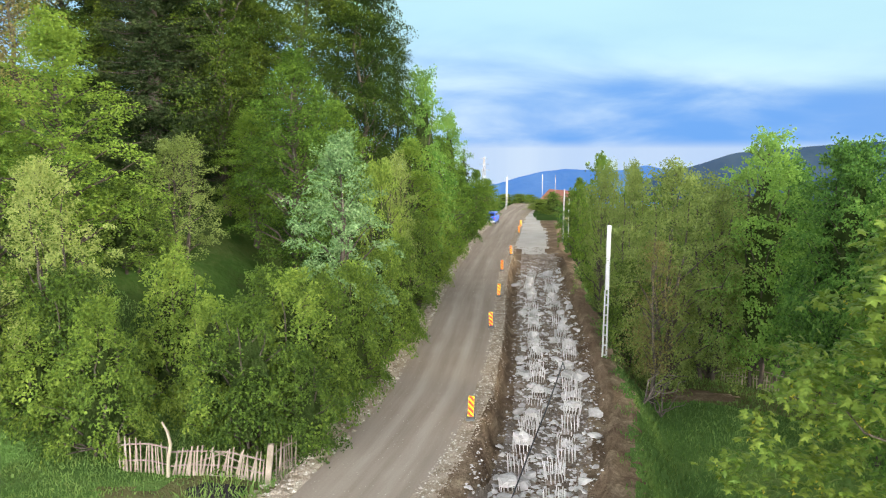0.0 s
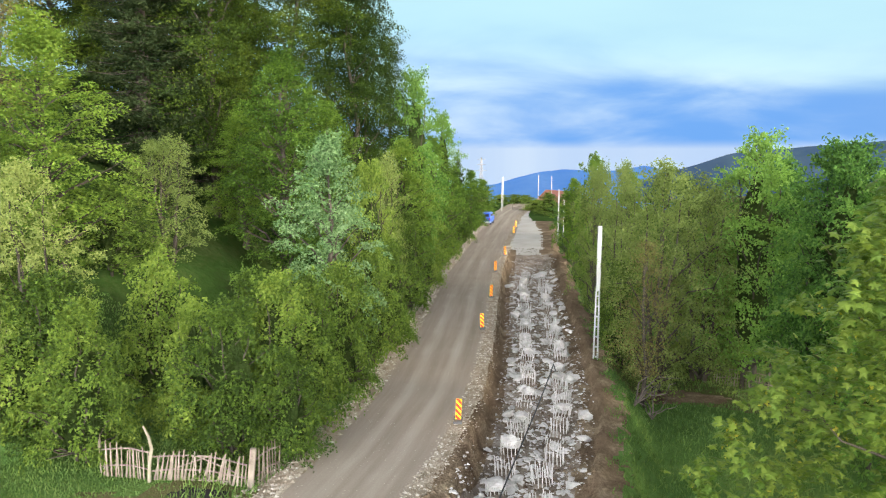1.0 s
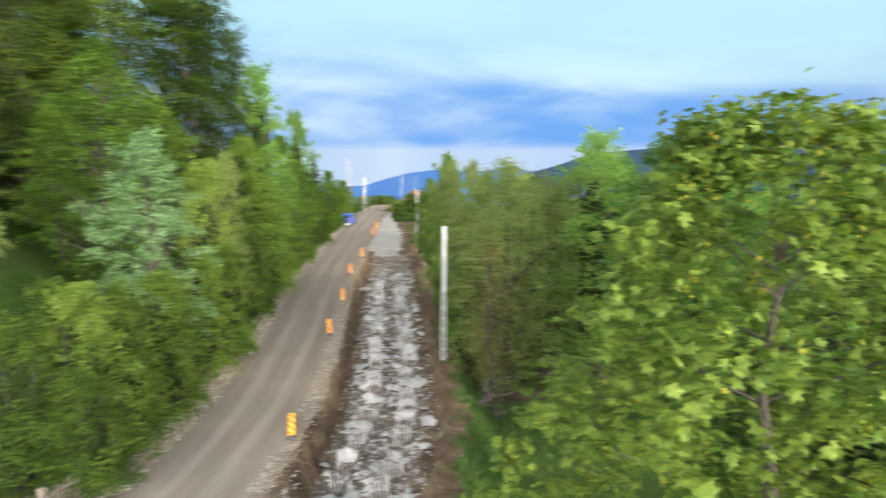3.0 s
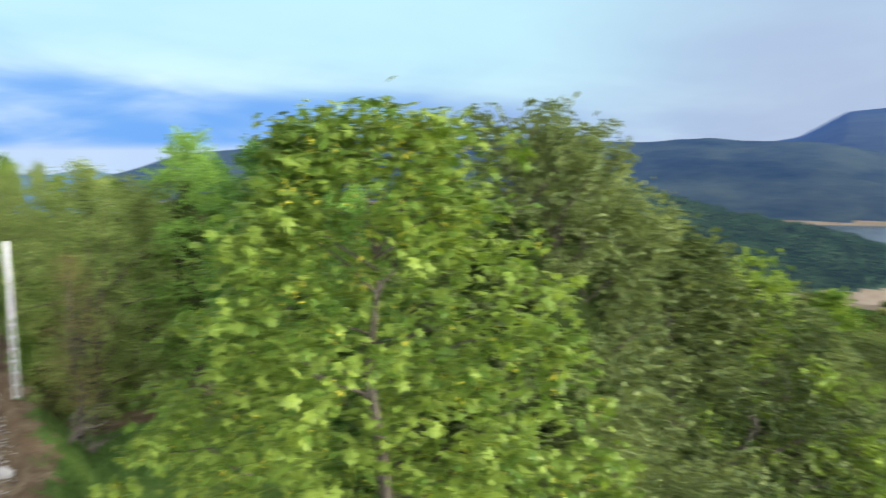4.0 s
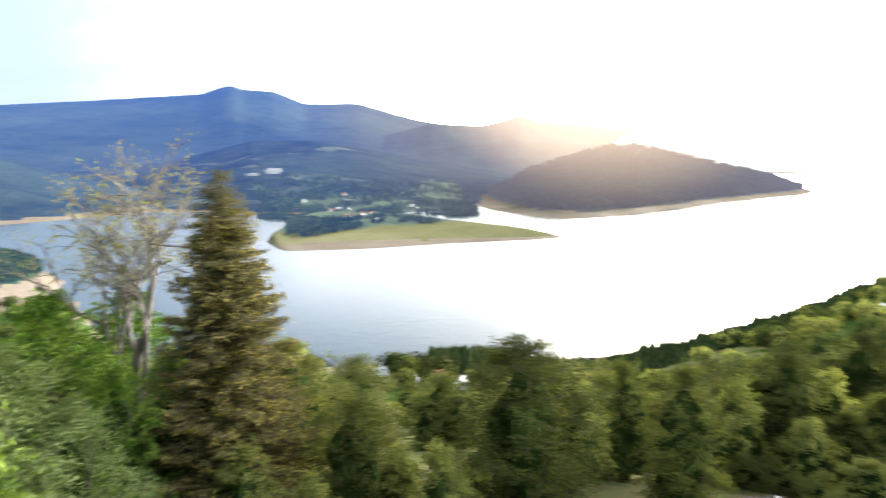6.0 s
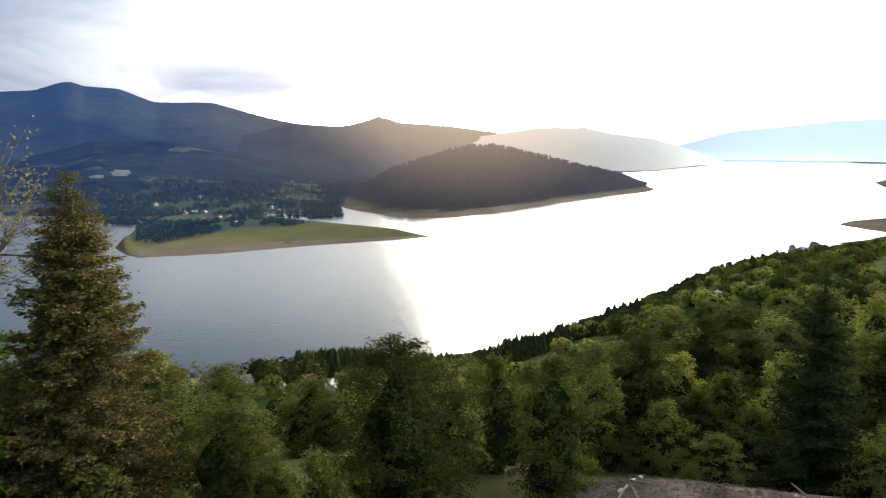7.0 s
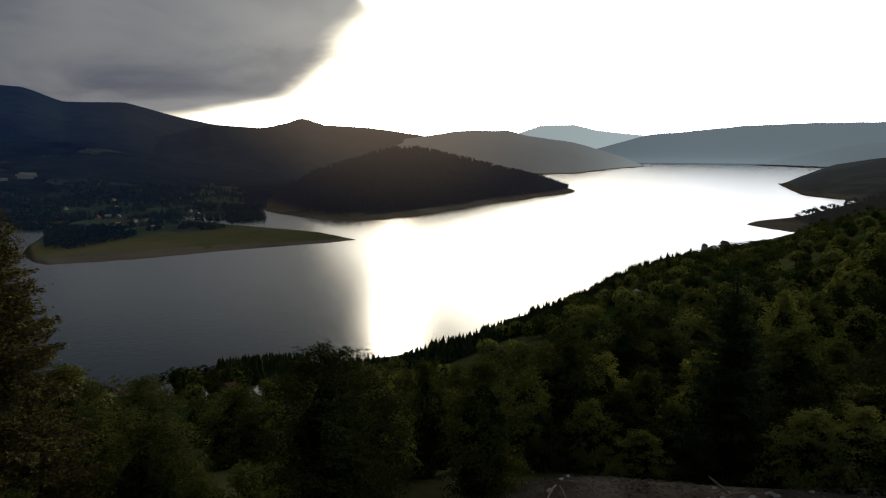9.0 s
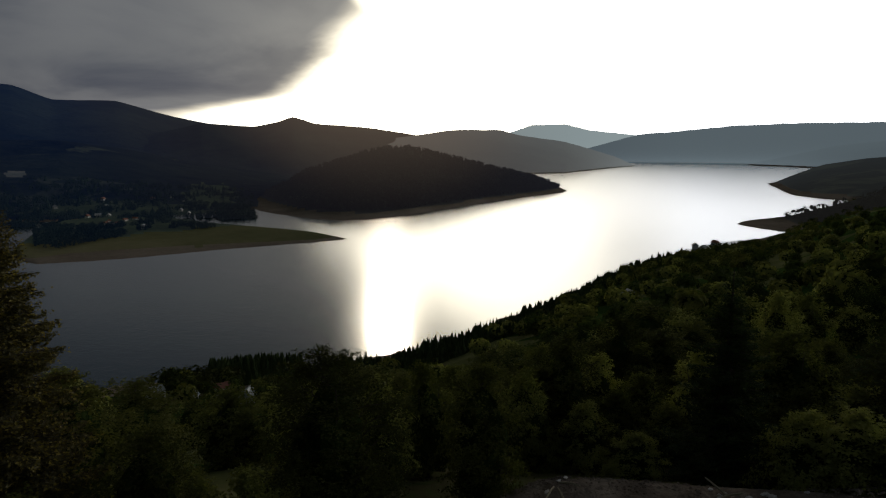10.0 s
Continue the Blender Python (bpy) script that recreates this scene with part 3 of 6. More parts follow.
def axis(fine0, fine1, step, reach, grow=1.17):
    a, s, v = [], step, fine1
    while v < reach:
        s = min(s * grow, 220)
        v += s
        a.append(v)
    b, s, v = [], step, fine0
    while v > -reach:
        s = min(s * grow, 220)
        v -= s
        b.append(v)
    return np.array(b[::-1] + list(np.arange(fine0, fine1 + step / 2, step)) + a)


def build_ground():
    uu, yy = axis(-14, 16, 0.24, 5200, 1.10), axis(14, 100, 0.36, 5200, 1.09)
    U, Y = np.meshgrid(uu, yy, indexing="ij")
    X = U + road_x(Y) * (1 - smoothstep(np.abs(U), 60, 400))
    Z = height(X, Y)
    nu, ny = U.shape
    verts = np.stack([X, Y, Z], -1).reshape(-1, 3)
    i, j = np.meshgrid(np.arange(nu - 1), np.arange(ny - 1), indexing="ij")
    quads = np.stack([i * ny + j, (i + 1) * ny + j, (i + 1) * ny + j + 1, i * ny + j + 1], -1).reshape(-1, 4)
    c = verts[quads].mean(1)
    u = c[:, 0] - road_x(c[:, 1])
    y, r = c[:, 1], np.hypot(c[:, 0], c[:, 1])
    az = np.degrees(np.arctan2(c[:, 0], c[:, 1]))
    edge = 0.22 * lumps(c[:, 0], y, 0.9, 7)
    tr = trench(y)
    is_road = (u > -2.35 + edge) & (u < 2.25 + edge * 0.7) & (y > -28) & (y < 190)
    in_strip = (y > 2) & (y < 190)
    is_verge = ~is_road & in_strip & (u > -3.3 + edge) & (u < 3.2 + edge) & ((tr < 0.3) | (u < 3.0))
    is_cut = ~is_road & ~is_verge & (tr > 0.05) & in_strip & (((u > 2.7) & (u < 4.0 + edge)) | ((u > 8.2 + edge * 2) & (u < 10.3 + edge * 3)))
    is_pit = ~is_road & ~is_verge & ~is_cut & (tr > 0.3) & (u >= 2.7) & (u < 9)
    is_bed = ~is_road & ~is_verge & ~is_cut & ~is_pit & (y > 80) & (y < 152) & (u > 2) & (u < 7.2 + edge * 2 - 0.10 * np.maximum(y - 110, 0))
    is_cut |= ~is_road & ~is_verge & ~is_pit & ~is_bed & (y > 78) & (y < 128) & (u > 2) & (u < 9.5 + edge)
    is_spoil = (az > 115.5) & (az < 175) & (r < 35.0 + 1.6 * lumps(c[:, 0], y, 4)) & (r > 12)
    wet = (c[:, 2] < LAKE + 3.0) & (az > 50)
    wood = (u < -34 + edge * 8) | (r > 75) | ((u < -8 + edge * 6) & (y > 33 + edge * 5))
    idx = np.zeros(len(c), int)
    idx[wood] = 1
    idx[(r > 45) & (lumps(c[:, 0], y, 30, 3) > 0.25) & (u > 10)] = 7
    idx[(az > 84) & (az < 165) & (r > 16) & (r < 75)] = 7
    idx[wet] = 2
    idx[is_spoil] = 3
    weeds = np.hypot((c[:, 0] + 7.6) / 4.6, (y - 23.8) / 2.3) < 1 + 0.35 * lumps(c[:, 0], y, 0.9)
    idx[weeds] = 6
    idx[(az > 114) & (az < 160) & (r > 33) & (r < 47) & ~is_spoil] = 6
    fire = np.hypot((c[:, 0] + 8.3) / 1.25, (y - 24.9) / 0.55) < 1 + 0.3 * lumps(c[:, 0], y, 0.7)
    idx[fire] = 4
    bare = np.hypot((c[:, 0] - 15.5) / 3.4, (y - 43.5) / 1.3) < 1 + 0.3 * lumps(c[:, 0], y, 1.2)
    idx[bare] = 5

    def sheet(name, mask, mats, index, label):
        q = quads[mask]
        used, inv = np.unique(q, return_inverse=True)
        me = mesh_np(name, verts[used], inv.reshape(-1, 4), mats, index[mask] if index is not None else None, True)
        across = me.attributes.new("across", "FLOAT", "POINT")
        across.data.foreach_set("value", (verts[used, 0] - road_x(verts[used, 1])).astype(np.float32))
        put(name, me, None, label, name.split("_")[0], kind="structure")

    special = is_road | is_verge | is_cut | is_pit | is_bed
    sheet("ground", ~special, [M["grass"], M["soil"], M["shore"], M["spoil"], M["burnt"], M["cut"], M["weeds"], M["dry_meadow"]], idx, "grassy and wooded hillside falling to a lake")
    sheet("road", is_road, [M["road"]], None, "single lane of packed grey-brown gravel")
    sheet("road_verge", is_verge, [M["verge"]], None, "loose stony gravel verges beside the dirt road")
    sheet("excavation_bank", is_cut, [M["cut"]], None, "raw brown earth banks of the roadside excavation")
    sheet("excavation_floor", is_pit, [M["pit"]], None, "excavation floor of crushed grey concrete and earth")
    sheet("road_bed", is_bed, [M["bed"]], None, "pale levelled road bed beyond the excavation")


build_ground()


def grid_sheet(name, x0, x1, y0, y1, nx, ny, z, mat, label):
    X, Y = np.meshgrid(np.linspace(x0, x1, nx), np.linspace(y0, y1, ny), indexing="ij")
    v = np.stack([X, Y, np.full_like(X, z)], -1).reshape(-1, 3)
    i, j = np.meshgrid(np.arange(nx - 1), np.arange(ny - 1), indexing="ij")
    q = np.stack([i * ny + j, (i + 1) * ny + j, (i + 1) * ny + j + 1, i * ny + j + 1], -1).reshape(-1, 4)
    return put(name, mesh_np(name, v, q, mat), None, label, "lake", kind="structure")


grid_sheet("water", 150, 5400, -5200, 700, 60, 60, LAKE, M["water"], "calm reservoir reflecting the evening sky")


def landform(name, crest, mat, label, back=0.35, amp=0.06, seed=1, n=220, m=26, power=1.0, base=None, beach=0.0, shore_mat=None, sharp=0.0, clearing=None):
    """A hill: crest rows (bearing, crest height, crest distance, distance of the near foot), a foot on the lake and a back slope."""
    cr = np.array(crest, float)
    az = np.linspace(cr[0, 0], cr[-1, 0], n)
    zc, rc, rb = (np.interp(az, cr[:, 0], cr[:, k]) for k in (1, 2, 3))
    kernel = np.ones(5) / 5
    sm = lambda a: np.convolve(np.pad(a, 2, mode="edge"), kernel, mode="valid")
    zc, rc, rb = sm(zc) * (1 - sharp) + zc * sharp, sm(rc), sm(rb)
    s = np.linspace(0, 1, m) ** 1.7 * (1 + back)
    A, S = np.meshgrid(az, s, indexing="ij")
    front = np.clip(S, 0, 1)
    R = rb[:, None] + (rc - rb)[:, None] * S
    foot = LAKE - 1.5 if base is None else base
    span = (zc - foot)[:, None]
    prof = front ** power * (1 - np.clip((S - 1) / back, 0, 1) ** 1.5)
    X, Y = R * np.sin(np.radians(A)), R * np.cos(np.radians(A))
    size = float(np.mean(rc - rb)) + 1
    rough = lumps(X, Y, size * 0.16, seed) * 0.6 + lumps(X, Y, size * 0.06, seed + 2) * 0.4
    ridge = lumps(X, Y, size * 0.02, seed + 5)
    damp = np.clip(front * 4, 0, 1) * (1 - 0.7 * np.exp(-((S - 1) / 0.10) ** 2))
    Z = foot + span * prof + amp * np.abs(span) * rough * damp + amp * 0.05 * np.abs(span) * ridge * np.clip(front * 3, 0, 1)
    v = np.stack([X, Y, Z], -1).reshape(-1, 3)
    i, j = np.meshgrid(np.arange(n - 1), np.arange(m - 1), indexing="ij")
    q = np.stack([i * m + j, (i + 1) * m + j, (i + 1) * m + j + 1, i * m + j + 1], -1).reshape(-1, 4)
    idx = None
    mats = [mat]
    if beach:
        mats.append(shore_mat or M["shore"])
        idx = (v[q].mean(1)[:, 2] < LAKE + beach).astype(int)
    if clearing:
        c = v[q].mean(1)
        b, e = np.degrees(np.arctan2(c[:, 0], c[:, 1])), np.degrees(np.arctan2(c[:, 2] - 12.4, np.hypot(c[:, 0], c[:, 1])))
        for k, (b0, e0, bw, eh, patch_mat) in enumerate(clearing):
            mats.append(patch_mat)
            idx[((b - b0) / bw) ** 2 + ((e - e0) / eh) ** 2 + 0.5 * lumps(c[:, 0], c[:, 1], 14, k) < 1] = len(mats) - 1
    ob = put(name, mesh_np(name, v, q, mats, idx, True), None, label, "hills", kind="structure")
    return ob


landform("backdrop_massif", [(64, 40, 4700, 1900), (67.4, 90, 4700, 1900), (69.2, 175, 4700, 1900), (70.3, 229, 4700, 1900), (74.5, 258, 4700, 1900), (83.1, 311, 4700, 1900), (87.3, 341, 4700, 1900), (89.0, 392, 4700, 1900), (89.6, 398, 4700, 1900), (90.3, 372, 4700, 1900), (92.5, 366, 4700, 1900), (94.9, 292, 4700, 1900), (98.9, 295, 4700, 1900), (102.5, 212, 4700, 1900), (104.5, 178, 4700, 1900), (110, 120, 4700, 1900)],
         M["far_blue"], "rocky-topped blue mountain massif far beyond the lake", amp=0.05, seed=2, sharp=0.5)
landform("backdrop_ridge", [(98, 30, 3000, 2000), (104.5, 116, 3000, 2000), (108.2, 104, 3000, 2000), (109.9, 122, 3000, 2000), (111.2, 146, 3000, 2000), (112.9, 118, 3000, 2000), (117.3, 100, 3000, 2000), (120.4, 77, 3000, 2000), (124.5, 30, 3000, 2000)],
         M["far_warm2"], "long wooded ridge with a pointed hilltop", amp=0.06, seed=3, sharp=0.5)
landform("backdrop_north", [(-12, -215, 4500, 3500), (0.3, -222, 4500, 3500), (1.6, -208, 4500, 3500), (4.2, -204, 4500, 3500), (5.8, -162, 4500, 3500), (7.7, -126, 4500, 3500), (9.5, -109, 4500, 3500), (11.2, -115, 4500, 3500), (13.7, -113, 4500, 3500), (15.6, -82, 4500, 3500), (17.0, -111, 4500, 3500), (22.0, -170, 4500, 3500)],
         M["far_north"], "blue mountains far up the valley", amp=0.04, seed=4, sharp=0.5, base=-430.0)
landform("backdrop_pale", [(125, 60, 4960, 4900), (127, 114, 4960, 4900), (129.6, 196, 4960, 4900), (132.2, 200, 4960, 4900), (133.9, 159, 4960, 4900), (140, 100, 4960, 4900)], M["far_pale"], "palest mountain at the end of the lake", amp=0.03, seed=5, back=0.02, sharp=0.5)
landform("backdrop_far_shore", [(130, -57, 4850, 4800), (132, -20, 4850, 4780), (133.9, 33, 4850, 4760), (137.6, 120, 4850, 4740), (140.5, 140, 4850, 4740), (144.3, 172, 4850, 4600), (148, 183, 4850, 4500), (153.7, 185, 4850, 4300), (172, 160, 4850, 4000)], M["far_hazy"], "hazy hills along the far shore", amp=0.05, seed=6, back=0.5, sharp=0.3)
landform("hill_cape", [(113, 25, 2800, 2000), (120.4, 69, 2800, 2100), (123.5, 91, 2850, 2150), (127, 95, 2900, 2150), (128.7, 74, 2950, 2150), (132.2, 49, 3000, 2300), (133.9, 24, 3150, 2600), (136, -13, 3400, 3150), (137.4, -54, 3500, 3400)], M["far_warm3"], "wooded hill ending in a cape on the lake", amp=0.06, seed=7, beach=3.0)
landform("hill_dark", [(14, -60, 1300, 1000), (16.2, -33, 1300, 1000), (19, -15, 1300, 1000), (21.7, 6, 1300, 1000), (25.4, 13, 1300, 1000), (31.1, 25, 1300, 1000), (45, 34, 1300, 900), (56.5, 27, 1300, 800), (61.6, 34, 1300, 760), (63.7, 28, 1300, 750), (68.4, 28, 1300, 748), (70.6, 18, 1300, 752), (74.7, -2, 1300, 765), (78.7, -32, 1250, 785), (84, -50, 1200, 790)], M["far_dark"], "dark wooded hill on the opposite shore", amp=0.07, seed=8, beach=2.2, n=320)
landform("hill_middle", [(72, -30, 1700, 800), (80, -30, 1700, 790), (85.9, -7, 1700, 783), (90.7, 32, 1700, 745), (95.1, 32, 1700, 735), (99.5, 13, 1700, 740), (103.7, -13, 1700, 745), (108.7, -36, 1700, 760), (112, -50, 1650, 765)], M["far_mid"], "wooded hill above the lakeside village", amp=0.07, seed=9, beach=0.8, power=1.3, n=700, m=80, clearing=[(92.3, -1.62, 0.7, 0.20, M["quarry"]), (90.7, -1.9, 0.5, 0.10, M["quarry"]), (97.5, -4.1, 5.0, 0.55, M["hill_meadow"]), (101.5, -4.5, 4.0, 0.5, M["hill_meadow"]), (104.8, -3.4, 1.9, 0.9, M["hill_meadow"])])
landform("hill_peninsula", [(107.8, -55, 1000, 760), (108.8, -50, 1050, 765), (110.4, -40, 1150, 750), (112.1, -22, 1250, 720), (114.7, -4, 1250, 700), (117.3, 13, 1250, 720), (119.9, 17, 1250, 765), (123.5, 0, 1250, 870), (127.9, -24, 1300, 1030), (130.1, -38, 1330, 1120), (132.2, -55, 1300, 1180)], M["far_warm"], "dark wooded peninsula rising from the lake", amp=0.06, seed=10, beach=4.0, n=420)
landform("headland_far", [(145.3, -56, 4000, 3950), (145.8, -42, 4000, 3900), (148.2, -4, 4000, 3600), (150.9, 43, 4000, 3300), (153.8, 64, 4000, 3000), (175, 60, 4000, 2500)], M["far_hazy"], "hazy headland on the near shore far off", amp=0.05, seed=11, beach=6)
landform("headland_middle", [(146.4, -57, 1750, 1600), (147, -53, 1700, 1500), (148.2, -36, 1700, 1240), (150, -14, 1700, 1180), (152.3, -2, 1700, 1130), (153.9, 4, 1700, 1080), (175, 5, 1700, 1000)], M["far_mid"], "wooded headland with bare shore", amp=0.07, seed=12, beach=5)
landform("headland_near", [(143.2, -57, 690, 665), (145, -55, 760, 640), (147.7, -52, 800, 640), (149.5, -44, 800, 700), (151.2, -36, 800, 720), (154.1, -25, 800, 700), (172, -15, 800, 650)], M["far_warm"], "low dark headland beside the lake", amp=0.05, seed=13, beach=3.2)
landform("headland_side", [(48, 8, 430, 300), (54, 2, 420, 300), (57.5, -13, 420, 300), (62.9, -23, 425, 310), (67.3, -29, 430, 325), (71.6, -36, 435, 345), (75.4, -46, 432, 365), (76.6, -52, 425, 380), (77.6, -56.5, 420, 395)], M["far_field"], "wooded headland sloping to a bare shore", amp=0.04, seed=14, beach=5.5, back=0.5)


def spit():
    """Low grassy tongue of land in the lake."""
    az = np.linspace(91.5, 115.2, 160)
    near = np.interp(az, [91.5, 92.2, 93.0, 96, 99.7, 106, 115.2], [548, 512, 492, 484, 490, 518, 562])
    far = np.interp(az, [91.5, 92.4, 93.3, 95, 98, 102, 104.9, 109.4, 115.2], [556, 590, 660, 745, 780, 745, 700, 640, 566])
    m = 18
    s = np.linspace(0, 1, m)
    A, S = np.meshgrid(az, s, indexing="ij")
    R = near[:, None] + (far - near)[:, None] * S
    X, Y = R * np.sin(np.radians(A)), R * np.cos(np.radians(A))
    wide = np.clip((far - near) / 60, 0, 1)[:, None]
    Z = LAKE - 0.6 + (3.4 * np.sin(np.clip(S * 1.15, 0, 1) * math.pi / 2) ** 0.6 + 1.6 * smoothstep(S, 0.5, 1.0) * (104 - A).clip(0, 8) / 8.0) * wide * (1 - 0.9 * smoothstep(S, 0.93, 1.0) * smoothstep(A, 103, 106)) + 0.15 * lumps(X, Y, 14) * wide
    v = np.stack([X, Y, Z], -1).reshape(-1, 3)
    i, j = np.meshgrid(np.arange(159), np.arange(m - 1), indexing="ij")
    q = np.stack([i * m + j, (i + 1) * m + j, (i + 1) * m + j + 1, i * m + j + 1], -1).reshape(-1, 4)
    idx = (v[q].mean(1)[:, 2] < LAKE + 1.0).astype(int)
    cq = v[q].mean(1)
    aq, rq = np.degrees(np.arctan2(cq[:, 0], cq[:, 1])), np.hypot(cq[:, 0], cq[:, 1])
    idx[(idx == 0) & (rq > 590 + 5 * (aq - 93) + 12 * lumps(cq[:, 0], cq[:, 1], 20))] = 2
    put("spit", mesh_np("spit", v, q, [M["flat"], M["shore"], M["hill_meadow"]], idx, True), None, "flat grassy spit with a bare muddy edge", "spit", kind="structure")


spit()

# ---------------------------------------------------------------- trees
PROFILES = {
    "round": lambda x: np.sqrt(np.clip(1 - (2 * x - 0.85) ** 2 / 1.35, 0.02, 1)),
    "oval": lambda x: np.sin(math.pi * np.clip(x, 0.02, 0.98) ** 0.8) ** 0.6,
    "tall": lambda x: np.clip(1.15 - x, 0.05, 1) ** 0.55 * np.clip(x * 5 + 0.45, 0, 1),
    "dome": lambda x: np.sqrt(np.clip(1 - x ** 4.5, 0.06, 1)),
    "bush": lambda x: np.sqrt(np.clip(1 - x ** 2.2, 0.02, 1)),
    "pear": lambda x: np.clip(1.05 - x, 0.03, 1) ** 0.75 * np.clip(x * 4 + 0.3, 0, 1) * 1.15,
}


def wander(a, b, rng, n=5, sway=0.12):
    t = np.linspace(0, 1, n)[:, None]
    p = np.asarray(a) * (1 - t) + np.asarray(b) * t
    length = np.linalg.norm(np.asarray(b) - np.asarray(a))
    p[1:-1] += rng.normal(size=(n - 2, 3)) * sway * length * 0.35
    p[:, 2] += np.sin(t[:, 0] * math.pi) * length * 0.06
    return p


def broadleaf(name, h, radius, base, shape, n_clumps, per_clump, leaf, mat, bark, seed, label, clump=0.62, flat=0.55, trunk_r=0.0, lean=0.0, fill=0.45, stems=1, limbs=0.3, dome=0.0, core=0.0):
    """A broad-leaved tree h high: trunk with limbs, and a crown of leaf clumps with an uneven outline and gaps."""
    rng = np.random.default_rng(seed)
    x = rng.uniform(0.0, 1.0, n_clumps)
    zc = base + (h - base) * x
    ang = rng.uniform(0, 2 * math.pi, n_clumps)
    lobes = 1 + 0.20 * np.sin(ang * 3 + seed + x * 4) + 0.12 * np.sin(ang * 5 - x * 9 + seed * 2)
    rr = radius * PROFILES[shape](x) * lobes * (1 - (1 - fill) * rng.uniform(0, 1, n_clumps) ** 2.2) * rng.uniform(0.72, 1.16, n_clumps)
    rr = np.maximum(rr - clump * 0.5, 0.05)
    cc = np.stack([rr * np.cos(ang) + lean * x, rr * np.sin(ang), zc - 0.25 * rr / max(radius, 0.1) * clump], 1)
    # each clump is a bough end: a drooping spray, longer outward than across, leaves lying on its upper side
    size = clump * rng.uniform(0.5, 1.45, n_clumps)
    k = np.repeat(np.arange(n_clumps), (per_clump * np.clip(size / clump, 0.6, 1.4) ** 1.5).astype(int))
    ang2 = ang + rng.normal(size=n_clumps) * 0.5
    rise = np.clip((x - 0.62) * 1.7, -0.35, 0.9) + rng.normal(size=n_clumps) * 0.22
    er = np.stack([np.cos(ang2) * np.cos(rise), np.sin(ang2) * np.cos(rise), np.sin(rise)], 1)
    et = np.stack([-np.sin(ang2), np.cos(ang2), np.zeros(n_clumps)], 1)
    eu = np.cross(er, et)
    rho, phi = np.sqrt(rng.random(len(k))) * rng.uniform(0.7, 1.2, len(k)), rng.uniform(0, 2 * math.pi, len(k))
    a, b = rho * np.cos(phi) * 1.25, rho * np.sin(phi) * (0.85 - 0.3 * rho * np.cos(phi))
    w = rng.normal(size=len(k)) * 0.30 * flat
    off = (er[k] * a[:, None] + et[k] * b[:, None] + eu[k] * w[:, None]) * size[k][:, None]
    off[:, 2] -= size[k] * (0.30 * rho ** 2)
    c = cc[k] + off
    c[:, 2] = np.maximum(c[:, 2], 0.12)
    nrm = eu[k] * 0.9 + er[k] * (0.35 * a)[:, None] + et[k] * (0.35 * b)[:, None] + rng.normal(size=(len(k), 3)) * 0.42
    if dome:
        away = c - np.array([lean * 0.5, 0, base + 0.35 * (h - base)])
        nrm = nrm * (1 - 0.4 * dome) + dome * 1.2 * away / (np.linalg.norm(away, axis=1)[:, None] + 0.01)
    v, f = leaf_quads(c, nrm, leaf, rng)
    root = empty(name, None, label, "tree")
    tr = trunk_r or 0.035 * h ** 0.8
    pieces = []
    for s in range(stems):
        a = s * 2 * math.pi / stems + seed
        spread = 0.0 if stems == 1 else radius * 0.35
        foot = np.array([math.cos(a), math.sin(a), 0]) * (0 if stems == 1 else 0.25)
        top = np.array([lean + math.cos(a) * spread, math.sin(a) * spread, base + (h - base) * 0.85])
        p = wander(foot - [0, 0, 0.6], top, rng, 8, 0.05)
        pieces.append(tube(p, np.linspace(tr, tr * 0.16, 8) / (1 if stems == 1 else 1.5), 7))
    for i in rng.permutation(n_clumps)[: int(n_clumps * limbs)]:
        z0 = max(cc[i, 2] - rr[i] * rng.uniform(0.5, 0.9) - 0.2, base * 0.55)
        a = np.array([lean * z0 / h, 0, z0])
        t = tr * (1 - 0.75 * z0 / h)
        pieces.append(tube(wander(a, cc[i], rng, 5), np.linspace(t * 0.38, 0.012, 5), 4))
    v2, f2 = join(pieces)
    put("trunk", mesh_np("trunk", v2, f2, bark, smooth=True), root)
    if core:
        # added opaque core, coloured dark: stops light and puts shade into the crown's gaps
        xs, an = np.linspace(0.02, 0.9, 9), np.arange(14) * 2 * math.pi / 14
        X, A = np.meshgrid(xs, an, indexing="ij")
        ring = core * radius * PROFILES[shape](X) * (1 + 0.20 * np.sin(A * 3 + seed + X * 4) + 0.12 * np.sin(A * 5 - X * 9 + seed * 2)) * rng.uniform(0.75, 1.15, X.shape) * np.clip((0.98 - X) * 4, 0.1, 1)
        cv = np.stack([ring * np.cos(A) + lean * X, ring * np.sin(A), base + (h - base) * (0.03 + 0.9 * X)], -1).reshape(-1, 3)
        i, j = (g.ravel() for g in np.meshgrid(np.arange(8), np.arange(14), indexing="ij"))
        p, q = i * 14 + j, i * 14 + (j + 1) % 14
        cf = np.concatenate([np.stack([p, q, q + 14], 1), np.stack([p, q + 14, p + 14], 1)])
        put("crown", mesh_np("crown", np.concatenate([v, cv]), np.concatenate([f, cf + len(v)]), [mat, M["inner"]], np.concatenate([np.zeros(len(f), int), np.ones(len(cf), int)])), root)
    else:
        put("crown", mesh_np("crown", v, f, mat), root)
    return root


